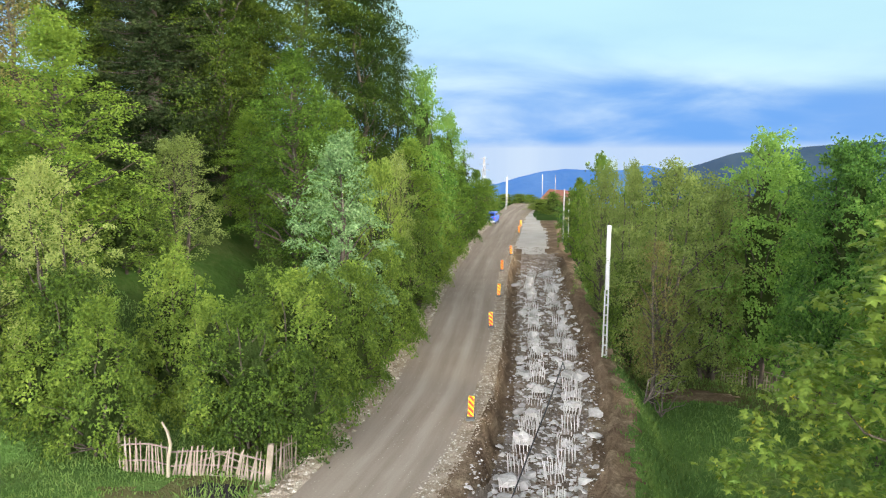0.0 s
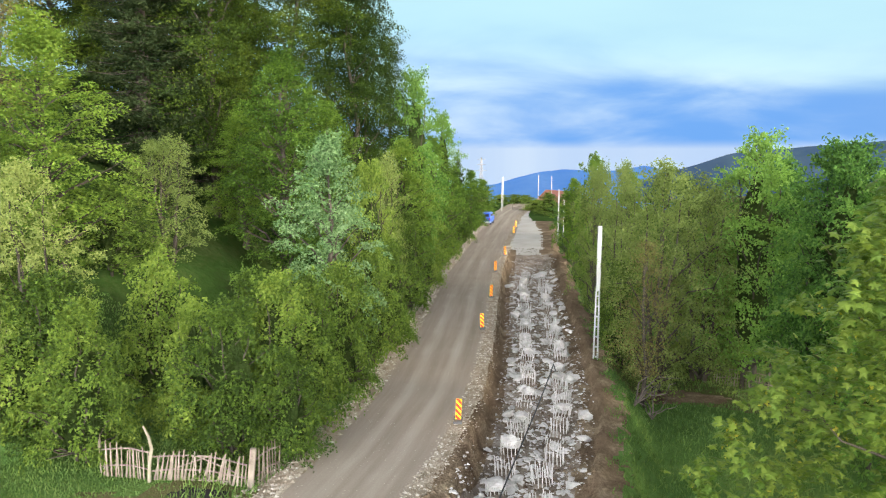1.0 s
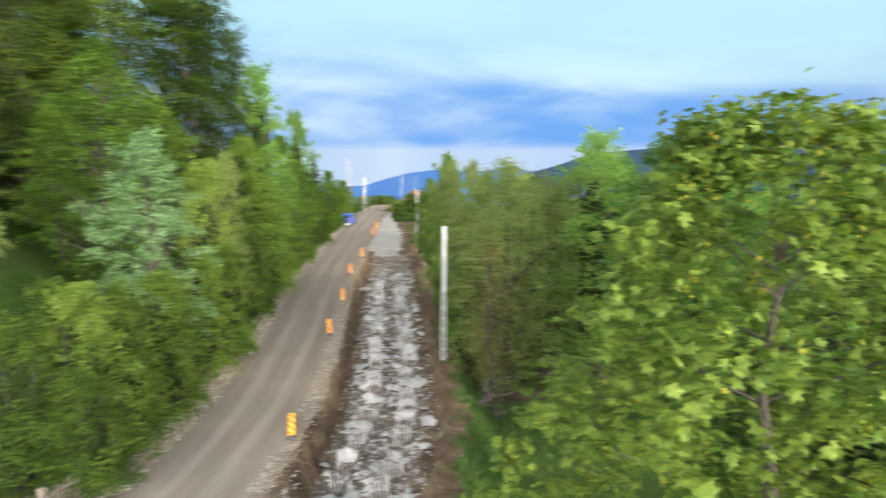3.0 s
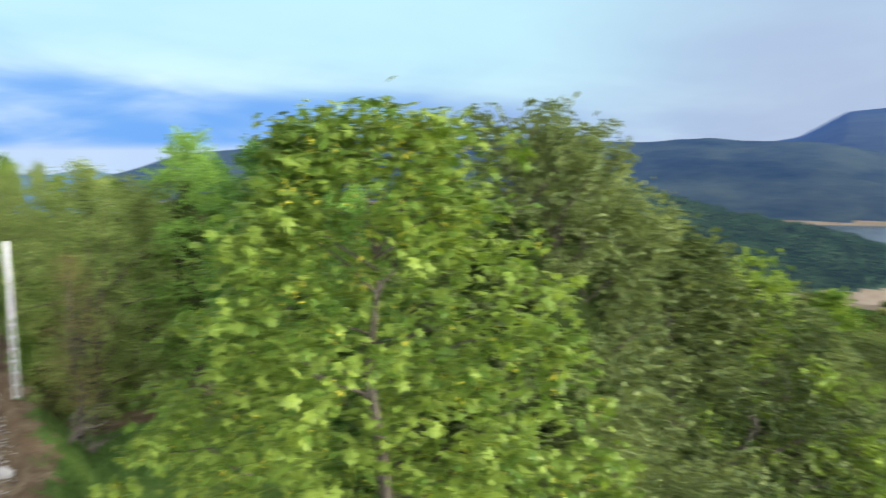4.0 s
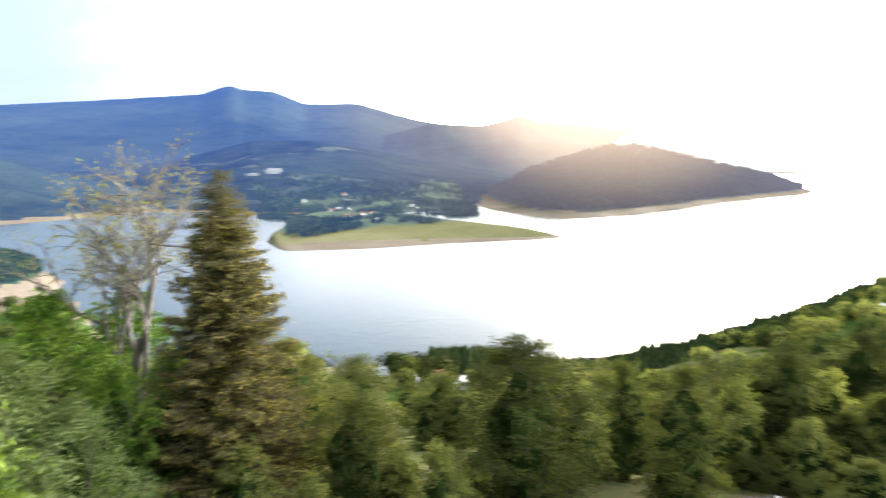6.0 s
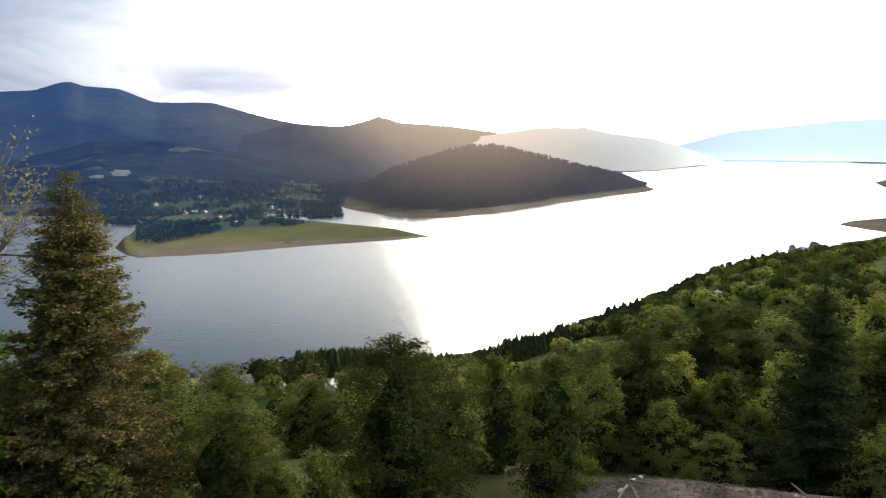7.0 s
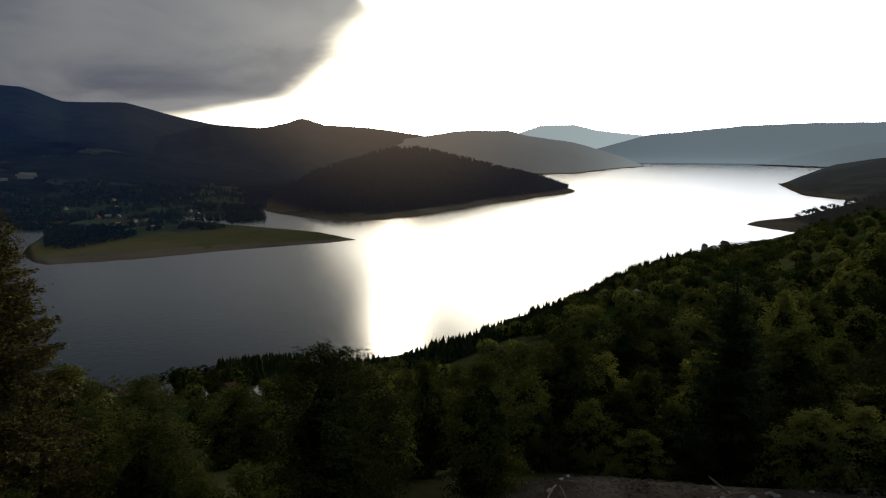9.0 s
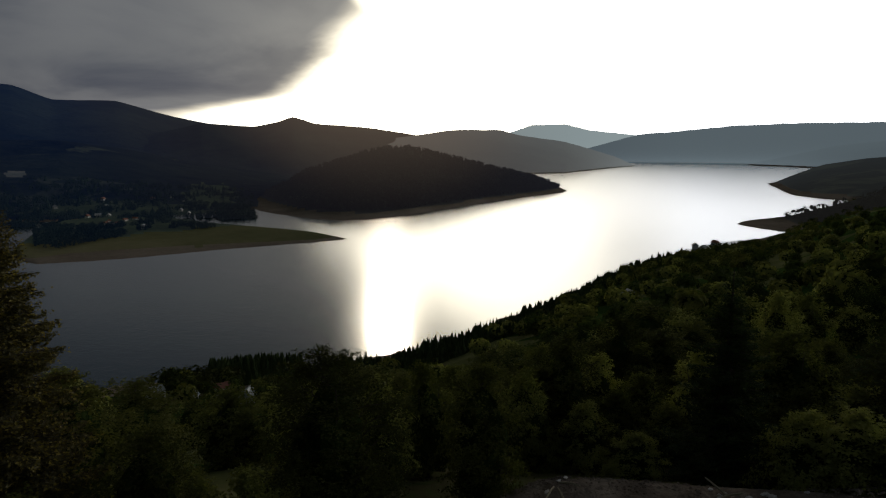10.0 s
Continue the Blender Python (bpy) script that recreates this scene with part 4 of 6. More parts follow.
def spruce(name, h, radius, seed, mats, label, whorls=40, arms=8, base=0.06, extra=None, power=0.8):
    """A spruce: straight trunk and whorls of drooping boughs that carry flat sprays of needles."""
    rng = np.random.default_rng(seed)
    cs, ns, ss, pieces = [], [], [], [tube([[0, 0, -0.6], [0.02, 0, h * 0.5], [0, 0, h]], [0.02 * h, 0.012 * h, 0.01], 7)]
    for w in range(whorls):
        x = (w + rng.uniform(0, 0.8)) / whorls
        z = h * (base + (0.99 - base) * x)
        for a in range(arms):
            ang = 2 * math.pi * (a + rng.uniform(-0.3, 0.3)) / arms + w
            zz = float(np.clip(z + h / whorls * rng.uniform(-2.2, 2.2), 0.3, h * 0.985))
            ln = (radius * (1 - zz / h) ** power + 0.12) * rng.choice([rng.uniform(0.55, 0.9), rng.uniform(0.85, 1.12)])
            n = max(7, int(ln * 21))
            t = np.linspace(0.12, 1, n)
            droop = -0.28 * ln * t + 0.20 * ln * t ** 3
            d = np.array([math.cos(ang), math.sin(ang)])
            px = np.stack([d[0] * ln * t, d[1] * ln * t, zz + droop], 1)
            if x < 0.85:
                pieces.append(tube(px[[0, n // 2, -1]], [0.03 * (1 - x) + 0.008, 0.015, 0.004], 3))
            wide = 0.30 * ln * (1 - t) ** 0.7 + 0.06
            for side in (-1, -0.5, 0.5, 1):
                q = px + np.stack([-d[1] * wide * side, d[0] * wide * side, -0.65 * wide * abs(side) - 0.16 * rng.random(n)], 1) * rng.uniform(0.5, 1.1, (n, 1))
                cs.append(q + rng.normal(size=(n, 3)) * 0.04)
                ns.append(np.stack([rng.normal(size=n) * 0.6, rng.normal(size=n) * 0.6, np.full(n, 0.8)], 1))
                ss.append(np.full(n, (0.10 + 0.0045 * h) * (0.45 + 0.55 * min(1.0, (1 - zz / h) * 3.5))))
    c, nr, s = np.concatenate(cs), np.concatenate(ns), np.concatenate(ss)
    v, f = leaf_quads(c, nr, s, rng, 0.45, 0.10)
    root = empty(name, None, label, "tree")
    v2, f2 = join(pieces)
    put("trunk", mesh_np("trunk", v2, f2, M["bark"], smooth=True), root)
    put("crown", mesh_np("crown", v, f, mats[0]), root)
    if extra:
        pick = rng.permutation(len(c))[: int(len(c) * extra)]
        pick = pick[c[pick, 2] < h * 0.88]
        v3, f3 = leaf_quads(c[pick] * np.array([1.05, 1.05, 1]) + rng.normal(size=(len(pick), 3)) * 0.08, nr[pick], 0.13, rng)
        put("young_growth", mesh_np("young_growth", v3, f3, mats[1]), root, "yellow young shoots")
    return root


def twiggy(name, h, seed, mat, bark, label, leaf_count=1700, spread=0.31, leaf=0.14):
    """A nearly bare tree: fine forking twigs with a few opening leaves."""
    rng = np.random.default_rng(seed)
    pieces, tips = [], []

    def grow(a, d, length, r, depth):
        b = a + d * length
        pieces.append(tube(wander(a, b, rng, 4, 0.10), np.linspace(r, r * 0.6, 4), 5 if depth < 2 else 3))
        if depth == 5:
            tips.append(b)
            return
        for _ in range(4 if depth < 3 else 3):
            nd = d + rng.normal(size=3) * spread * (1.0 + 0.25 * depth) + np.array([0, 0, 0.12])
            nd /= np.linalg.norm(nd)
            start = a + (b - a) * rng.uniform(0.45, 1.0)
            grow(start, nd, length * rng.uniform(0.5, 0.75), max(r * 0.56, 0.017), depth + 1)

    grow(np.array([0, 0, -0.5]), np.array([0.03, 0, 1.0]), h * 0.50, 0.016 * h, 0)
    tips = np.array(tips)
    tips[:, 2] *= (h / tips[:, 2].max())
    root = empty(name, None, label, "tree")
    v2, f2 = join(pieces)
    v2[:, 2] *= h / v2[:, 2].max()
    put("trunk", mesh_np("trunk", v2, f2, bark, smooth=True), root)
    k = rng.integers(0, len(tips), leaf_count)
    c = tips[k] + rng.normal(size=(leaf_count, 3)) * 0.16
    v, f = leaf_quads(c, rng.normal(size=(leaf_count, 3)) + [0, 0, 0.5], leaf, rng)
    put("crown", mesh_np("crown", v, f, mat), root)
    return root


def stand(x, y, turn=0.0, s=1.0, sz=None, sink=0.15, z=None):
    g = float(height(x, y)) if z is None else z
    return pose(x, y, g - sink, 0, 0, turn) @ Matrix.Diagonal((s, s, sz or s, 1))


# prototypes, each about the size at which it is used
B = broadleaf
KINDS = {
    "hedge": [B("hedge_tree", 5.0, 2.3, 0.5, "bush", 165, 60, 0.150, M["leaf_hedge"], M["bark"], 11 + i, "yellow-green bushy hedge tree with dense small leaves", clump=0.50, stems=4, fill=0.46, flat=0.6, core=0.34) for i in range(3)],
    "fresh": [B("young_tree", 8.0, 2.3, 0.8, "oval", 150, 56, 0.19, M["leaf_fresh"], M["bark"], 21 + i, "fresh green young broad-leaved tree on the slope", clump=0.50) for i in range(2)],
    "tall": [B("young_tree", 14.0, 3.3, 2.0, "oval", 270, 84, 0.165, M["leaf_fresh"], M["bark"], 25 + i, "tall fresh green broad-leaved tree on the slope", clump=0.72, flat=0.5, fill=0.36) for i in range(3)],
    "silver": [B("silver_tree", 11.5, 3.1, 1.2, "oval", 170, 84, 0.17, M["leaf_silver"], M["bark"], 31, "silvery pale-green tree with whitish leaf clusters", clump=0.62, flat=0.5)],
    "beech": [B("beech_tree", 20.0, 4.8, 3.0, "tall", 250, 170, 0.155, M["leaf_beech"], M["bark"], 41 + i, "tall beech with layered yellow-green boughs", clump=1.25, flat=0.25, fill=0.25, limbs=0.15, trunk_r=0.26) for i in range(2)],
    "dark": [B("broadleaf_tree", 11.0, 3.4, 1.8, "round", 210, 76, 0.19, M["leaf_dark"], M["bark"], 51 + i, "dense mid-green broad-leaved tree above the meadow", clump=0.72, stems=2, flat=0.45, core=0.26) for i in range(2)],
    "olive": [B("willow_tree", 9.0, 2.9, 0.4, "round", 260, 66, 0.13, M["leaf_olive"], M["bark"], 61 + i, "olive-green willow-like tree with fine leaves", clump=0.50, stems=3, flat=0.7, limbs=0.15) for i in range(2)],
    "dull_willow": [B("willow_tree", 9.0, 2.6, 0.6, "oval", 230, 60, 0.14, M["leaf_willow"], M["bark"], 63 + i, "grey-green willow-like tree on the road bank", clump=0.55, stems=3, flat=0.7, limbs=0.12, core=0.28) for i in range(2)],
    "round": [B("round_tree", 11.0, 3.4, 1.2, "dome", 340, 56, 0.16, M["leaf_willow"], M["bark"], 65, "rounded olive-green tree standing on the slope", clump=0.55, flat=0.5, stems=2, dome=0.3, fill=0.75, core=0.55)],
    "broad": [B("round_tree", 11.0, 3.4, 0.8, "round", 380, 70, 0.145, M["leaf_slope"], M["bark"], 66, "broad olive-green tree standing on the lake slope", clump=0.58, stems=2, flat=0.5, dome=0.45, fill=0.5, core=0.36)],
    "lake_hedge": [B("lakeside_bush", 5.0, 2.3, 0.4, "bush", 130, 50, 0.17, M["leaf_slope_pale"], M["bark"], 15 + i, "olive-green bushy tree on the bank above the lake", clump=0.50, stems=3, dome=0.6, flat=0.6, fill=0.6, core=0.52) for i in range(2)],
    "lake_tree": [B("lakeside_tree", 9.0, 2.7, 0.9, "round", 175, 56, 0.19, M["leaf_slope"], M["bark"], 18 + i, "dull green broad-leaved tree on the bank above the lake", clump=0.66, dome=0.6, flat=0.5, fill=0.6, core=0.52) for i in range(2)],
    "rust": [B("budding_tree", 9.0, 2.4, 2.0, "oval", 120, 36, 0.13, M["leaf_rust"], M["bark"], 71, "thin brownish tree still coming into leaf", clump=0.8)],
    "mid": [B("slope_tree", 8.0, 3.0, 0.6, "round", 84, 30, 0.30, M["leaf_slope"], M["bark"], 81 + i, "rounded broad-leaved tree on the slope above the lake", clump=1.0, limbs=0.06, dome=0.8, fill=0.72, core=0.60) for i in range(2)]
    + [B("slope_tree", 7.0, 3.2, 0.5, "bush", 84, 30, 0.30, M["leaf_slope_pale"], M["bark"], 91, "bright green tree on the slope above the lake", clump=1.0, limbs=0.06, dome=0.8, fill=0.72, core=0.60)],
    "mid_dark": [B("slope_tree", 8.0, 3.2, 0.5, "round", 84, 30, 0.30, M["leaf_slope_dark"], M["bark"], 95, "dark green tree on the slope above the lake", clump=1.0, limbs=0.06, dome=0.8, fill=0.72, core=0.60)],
    "spruce": [spruce("spruce_tree", 14.0, 2.6, 5, (M["needle"],), "dark green spruce standing among the trees")],
    "old_spruce": [spruce("spruce_tree", 16.0, 3.3, 6, (M["needle_old"], M["leaf_shoot"]), "brownish spruce with yellow young shoots beside the road slope", whorls=76, arms=9, extra=0.26, power=0.62)],
    "bare": [twiggy("bare_tree", 16.0, 7, M["leaf_rust"], M["pale_bark"], "tall nearly leafless tree with fine pale twigs")],
}
PLACED = set()


def plant(kind, x, y, h, r=None, turn=0.0, which=0, group="", z=None, label=""):
    """One tree of a kind, h high and r wide; the prototype itself takes the first place."""
    proto = KINDS[kind][which % len(KINDS[kind])]
    crown = [c for c in proto.children if c.name.startswith("crown")][0]
    if "size" not in proto:
        co = np.empty(len(crown.data.vertices) * 3, np.float32)
        crown.data.vertices.foreach_get("co", co)
        co = co.reshape(-1, 3)
        proto["size"] = [float(np.percentile(np.hypot(co[:, 0], co[:, 1]), 97)), float(np.percentile(co[:, 2], 99.0))]
    r0, h0 = proto["size"]
    s = (r / r0) if r else h / h0
    m = stand(x, y, turn, s, h / h0, z=z)
    if proto.name not in PLACED:
        PLACED.add(proto.name)
        proto.matrix_basis = m
        ob = proto
    else:
        ob = proto.copy()
        scene.collection.objects.link(ob)
        for c in proto.children:
            d = c.copy()
            scene.collection.objects.link(d)
            d.parent = ob
        ob.matrix_basis = m
    if group:
        ob["group"] = group
    if label:
        ob["label"] = label
    return ob


def at_view(px, dist, yaw=0.0, ex=0.0, ey=0.0):
    """Plan place at a distance on a bearing given as degrees right of straight ahead."""
    a = radians(px - yaw)
    return ex + dist * math.sin(a), ey + dist * math.cos(a)


rng0 = np.random.default_rng(77)

# above the road: (kind, bearing, distance, top height, crown radius)
HILL_SIDE = [
    ("hedge", -30.0, 33.5, 6.4, 2.4), ("hedge", -27.5, 33, 7.6, 2.6), ("hedge", -26.0, 31, 6.8, 2.2), ("hedge", -18.0, 32, 6.2, 2.2),
    ("hedge", -15.5, 29.5, 6.6, 2.4), ("hedge", -12.0, 31, 7.4, 2.5), ("hedge", -9.5, 33.5, 6.9, 2.2), ("hedge", -7.2, 37, 6.8, 2.0), ("hedge", -5.0, 42, 7.2, 2.0), ("hedge", -20.5, 35, 7.9, 2.6),
    ("hedge", -34.0, 35, 8, 2.8), ("hedge", -14.0, 34.5, 7.0, 2.3), ("hedge", -11.0, 29, 4.6, 1.8),
    ("tall", -27.6, 39, 18.6, 3.9), ("tall", -32.0, 37, 15.5, 3.6), ("hedge", -23.6, 41, 11.0, 2.6), ("olive", -29.0, 35, 12.0, 2.6), ("olive", -20.0, 43, 13.2, 2.6),
    ("tall", -11.4, 47, 18.4, 3.6), ("tall", -14.6, 52, 15.0, 3.2), ("silver", -8.0, 40, 13.2, 3.1), ("tall", -8.2, 54, 15.8, 3.2),
    ("hedge", -5.0, 50, 11.6, 2.2), ("olive", -4.0, 54, 12.0, 2.2), ("tall", -2.6, 60, 13.2, 3.5), ("hedge", -3.2, 46, 6.8, 1.8), ("hedge", -2.0, 56, 7.6, 2.0), ("tall", -0.3, 70, 13.6, 3.3), ("hedge", -0.9, 66, 7.8, 2.2),
    ("hedge", 0.3, 80, 8.2, 2.4), ("fresh", 1.2, 90, 9.8, 2.6), ("hedge", 1.6, 98, 7.6, 2.6), ("fresh", 2.6, 108, 9.4, 2.6), ("hedge", 2.9, 116, 6.8, 2.4), ("fresh", 3.5, 128, 7.2, 2.8), ("hedge", 3.4, 150, 4.2, 3.2),
    ("dark", -1.6, 66, 19.2, 3.3), ("dark", 0.45, 92, 16.8, 2.9),
    ("beech", -6.4, 60, 31.0, 4.6), ("beech", -5.2, 63, 27.0, 3.0), ("beech", -10.8, 57, 33.0, 5.2), ("beech", -16.5, 56, 34.0, 5.4), ("beech", -22.0, 60, 36.0, 5.6), ("beech", -3.6, 74, 23.5, 3.2), ("beech", -13.5, 68, 36.0, 5.2), ("beech", -8.0, 72, 33.0, 5.2), ("beech", -27.0, 64, 38.0, 5.4), ("beech", -19.0, 72, 39.0, 5.2),
    ("rust", -32.0, 46, 27.0, 3.4), ("rust", -29.8, 50, 24.0, 3.0), ("spruce", -21.2, 55, 33.0, 4.6), ("spruce", -18.6, 58, 33.0, 4.0), ("spruce", -15.0, 72, 36.0, 4.0), ("spruce", -24.5, 66, 36.0, 4.0), ("spruce", 1.6, 104, 12.0, 1.6),
    ("beech", -33.0, 60, 36.0, 5.4), ("dark", -35.0, 42, 18.0, 3.6), ("hedge", -37.0, 33, 9.0, 3.0),
]
for i, (kind, b, d, top, r) in enumerate(HILL_SIDE):
    x, y = at_view(b, d)
    g = float(height(x, y))
    plant(kind, x, y, max(top - g, 2.4), r, rng0.uniform(0, 360), i, "trees above the road")

# below the road, towards the lake
LAKE_SIDE = [
    ("olive", 17.5, 47, 11.6, 3.7), ("olive", 20.6, 51, 10.6, 3.9), ("olive", 14.6, 55, 11.4, 2.4), ("rust", 16.6, 43, 7.4, 2.0), ("hedge", 14.5, 50, 5.0, 1.9), ("olive", 12.6, 62, 11.2, 2.2), ("fresh", 12.2, 76, 11.8, 2.4), ("fresh", 10.6, 88, 9.0, 2.4), ("hedge", 10.8, 104, 7.0, 2.4), ("dark", 10.2, 125, 5.6, 3.4), ("hedge", 7.6, 150, 2.4, 3.2), ("hedge", 6.0, 170, 1.2, 3.4), ("hedge", 8.6, 140, 4.4, 3.0), ("hedge", 4.9, 178, 0.6, 3.6), ("hedge", 6.8, 176, 1.4, 3.4),
    ("fresh", 18.8, 66, 10.0, 2.8), ("olive", 20.8, 60, 8.8, 2.8), ("hedge", 21.0, 55, 7.4, 2.6), ("dark", 23.9, 51, 13.4, 3.9), ("dark", 28.6, 47, 12.6, 3.8), ("dark", 29.8, 45, 12.8, 3.8), ("dark", 25.4, 54, 11.8, 3.6), ("dark", 32.5, 40, 12.2, 3.4), ("dark", 21.4, 58, 8.2, 3.0), ("dark", 35.5, 44, 12.6, 3.6), ("fresh", 17.0, 84, 9.2, 3.2), ("fresh", 14.8, 96, 9.4, 3.2), ("dark", 30.0, 58, 11.5, 3.8),
    ("dark", 36.5, 26, 10.5, 3.0), ("dark", 43.5, 24, 11.4, 3.0), ("dark", 40.0, 33, 11.4, 3.4),
    ("round", 47.6, 17.5, 13.3, 4.0), ("round", 51.6, 18.5, 12.9, 3.6), ("olive", 53.5, 19, 11.2, 3.0), ("olive", 57.5, 20, 10.6, 2.9), ("olive", 50.0, 22.5, 12.2, 2.8), ("olive", 54.0, 14.5, 7.0, 2.3), ("olive", 60.8, 20.5, 10.2, 2.9), ("olive", 61.0, 15.5, 5.6, 2.4), ("hedge", 64.4, 22, 9.0, 2.8), ("hedge", 66.8, 24, 8.0, 2.8), ("olive", 66.5, 17, 4.6, 2.6), ("olive", 49.0, 12.8, 6.0, 2.2),
    ("round", 45.5, 22, 10.5, 3.0), ("olive", 71.0, 16, 2.6, 2.4), ("fresh", 70.0, 30, 7.2, 2.8),
    ("hedge", 69.5, 24, 7.2, 2.6), ("hedge", 73.0, 27, 6.4, 2.6), ("fresh", 76.5, 33, 6.6, 2.2), ("hedge", 77.5, 26, 4.2, 2.2), ("hedge", 73.5, 21, 3.2, 2.0), ("hedge", 80.5, 29, 4.6, 2.2), ("dark", 68.5, 40, 4.0, 3.2), ("hedge", 84.5, 31, 4.2, 2.4), ("hedge", 80.0, 21, 1.8, 2.0), ("fresh", 82.0, 38, 5.8, 2.2),
    ("bare", 82.1, 33.6, 12.8, 4.6), ("old_spruce", 88.8, 29.7, 11.0, 3.3),
    ("dark", 93.5, 34, 3.6, 2.6), ("fresh", 98.4, 29, 2.4, 2.2), ("hedge", 102.0, 31, -0.6, 1.8), ("hedge", 105.6, 25, 1.9, 1.9), ("hedge", 95.0, 24.5, 1.2, 1.9), ("hedge", 108.0, 30, -0.8, 1.8), ("hedge", 99.5, 23.5, 0.2, 1.6),
    ("hedge", 89.8, 27, 1.6, 2.0),
    ("round", 112.4, 30, 4.5, 4.0), ("hedge", 116.8, 36, 1.4, 2.0), ("fresh", 124.8, 31.9, 3.3, 2.3), ("hedge", 120.4, 39, 1.2, 2.2), ("hedge", 128.6, 40, 0.6, 2.3), ("fresh", 131.8, 44, 1.6, 2.6), ("hedge", 134.5, 48, -0.6, 2.6), ("hedge", 138.0, 46, -1.0, 2.4), ("dark", 136.2, 60, -0.8, 3.0), ("spruce", 144.0, 38.5, 6.4, 2.9), ("hedge", 149.5, 35.5, 1.2, 2.4), ("olive", 152.6, 35, 1.8, 2.4), ("hedge", 155.5, 35, 1.2, 2.4), ("hedge", 147.0, 47, -0.8, 2.6), ("hedge", 149.5, 45, -0.5, 2.6), ("hedge", 153.0, 44, 0.2, 2.8), ("spruce", 153.2, 50, 0.2, 2.4), ("hedge", 140.0, 42, -1.6, 2.0), ("dark", 147.5, 66, 1.0, 3.2), ("hedge", 157.0, 42, 0, 2.8), ("hedge", 137.5, 37.5, -1.6, 1.9), ("hedge", 148.8, 38, -1.2, 2.0), ("hedge", 151.5, 38.5, -0.6, 2.1), ("hedge", 154.5, 38, -1.0, 2.1), ("hedge", 133.5, 39.5, -0.9, 2.0),
]
for i, (kind, b, d, top, r) in enumerate(LAKE_SIDE):
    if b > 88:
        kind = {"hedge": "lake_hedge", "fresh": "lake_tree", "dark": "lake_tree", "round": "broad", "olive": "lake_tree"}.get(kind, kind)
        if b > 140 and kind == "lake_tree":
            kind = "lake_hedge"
    elif b > 45:
        kind = "dull_willow" if kind == "olive" or (kind == "hedge" and i % 3) else kind
    x, y = at_view(b, d)
    if b > 45:
        x, y = x + (2.8 if b > 75 else 2.4), y + 2.0
    g = float(height(x, y))
    if kind in ("hedge", "fresh", "dull_willow", "lake_hedge", "lake_tree") and b > 48:
        r = max(r, 0.34 * (top - g))
    plant(kind, x, y, max(top - g, 2.2), r, rng0.uniform(0, 360), i, "trees below the road")


def lump_sphere():
    bm = bmesh.new()
    bmesh.ops.create_icosphere(bm, subdivisions=2, radius=1.0)
    v, f = np.array([p.co[:] for p in bm.verts]), np.array([[q.index for q in p.verts] for p in bm.faces])
    bm.free()
    return v, f


OCTA, OCTA_F = lump_sphere()


def small_wood(name, label, spots, conifer, mat, rng, tall=(4, 6.5), lumps_each=34):
    """Many far trees as one stand: tiers of needles or lumpy leaf clumps."""
    vs, fs, o, tone = [], [], 0, []
    mats = mat if isinstance(mat, list) else [mat]
    for x, y, g in spots:
        h = rng.uniform(*tall)
        which = int(rng.integers(0, len(mats)))
        if conifer(x, y):
            for lo, hi, r in ((0.05, 0.58, 0.30), (0.28, 0.82, 0.22), (0.55, 1.04, 0.13)):
                k = 7
                a = np.arange(k) * 2 * math.pi / k + rng.uniform(0, 6)
                rad = h * r * rng.uniform(0.7, 1.2, k)
                v = np.concatenate([np.stack([x + rad * np.cos(a), y + rad * np.sin(a), g + h * lo + rng.uniform(-0.04, 0.06, k) * h], 1), [[x, y, g + h * hi]]])
                f = np.stack([np.arange(k), (np.arange(k) + 1) % k, np.full(k, k)], 1)
                vs.append(v), fs.append(f + o), tone.append(np.full(len(f), which))
                o += len(v)
        else:
            n = lumps_each
            c = rng.normal(size=(n, 3))
            c /= np.linalg.norm(c, axis=1)[:, None]
            w = h * (rng.uniform(0.36, 0.5) if n < 100 else rng.uniform(0.46, 0.66))
            c = c * rng.uniform(0.6, 1.0, (n, 1)) * [w, w, h * 0.42] + [x, y, g + h * 0.55]
            v, f = leaf_quads(c, (c - [x, y, g + h * 0.4]) + rng.normal(size=(n, 3)) * 0.5, h * (0.30 if n < 40 else 0.16), rng, 0.9, 0.2)
            vs.append(v), fs.append(f + o), tone.append(np.full(len(f), which))
            o += len(v)
            # added dark lump inside each crown, so that its depth looks shaded
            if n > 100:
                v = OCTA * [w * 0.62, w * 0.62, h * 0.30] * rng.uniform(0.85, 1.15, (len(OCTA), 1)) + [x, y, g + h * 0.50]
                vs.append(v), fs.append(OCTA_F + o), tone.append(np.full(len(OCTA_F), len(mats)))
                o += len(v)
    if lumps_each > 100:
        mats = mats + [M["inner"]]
    return put(name, mesh_np(name, np.concatenate(vs), np.concatenate(fs), mats, np.concatenate(tone)), None, label, "wood", kind="stuff")


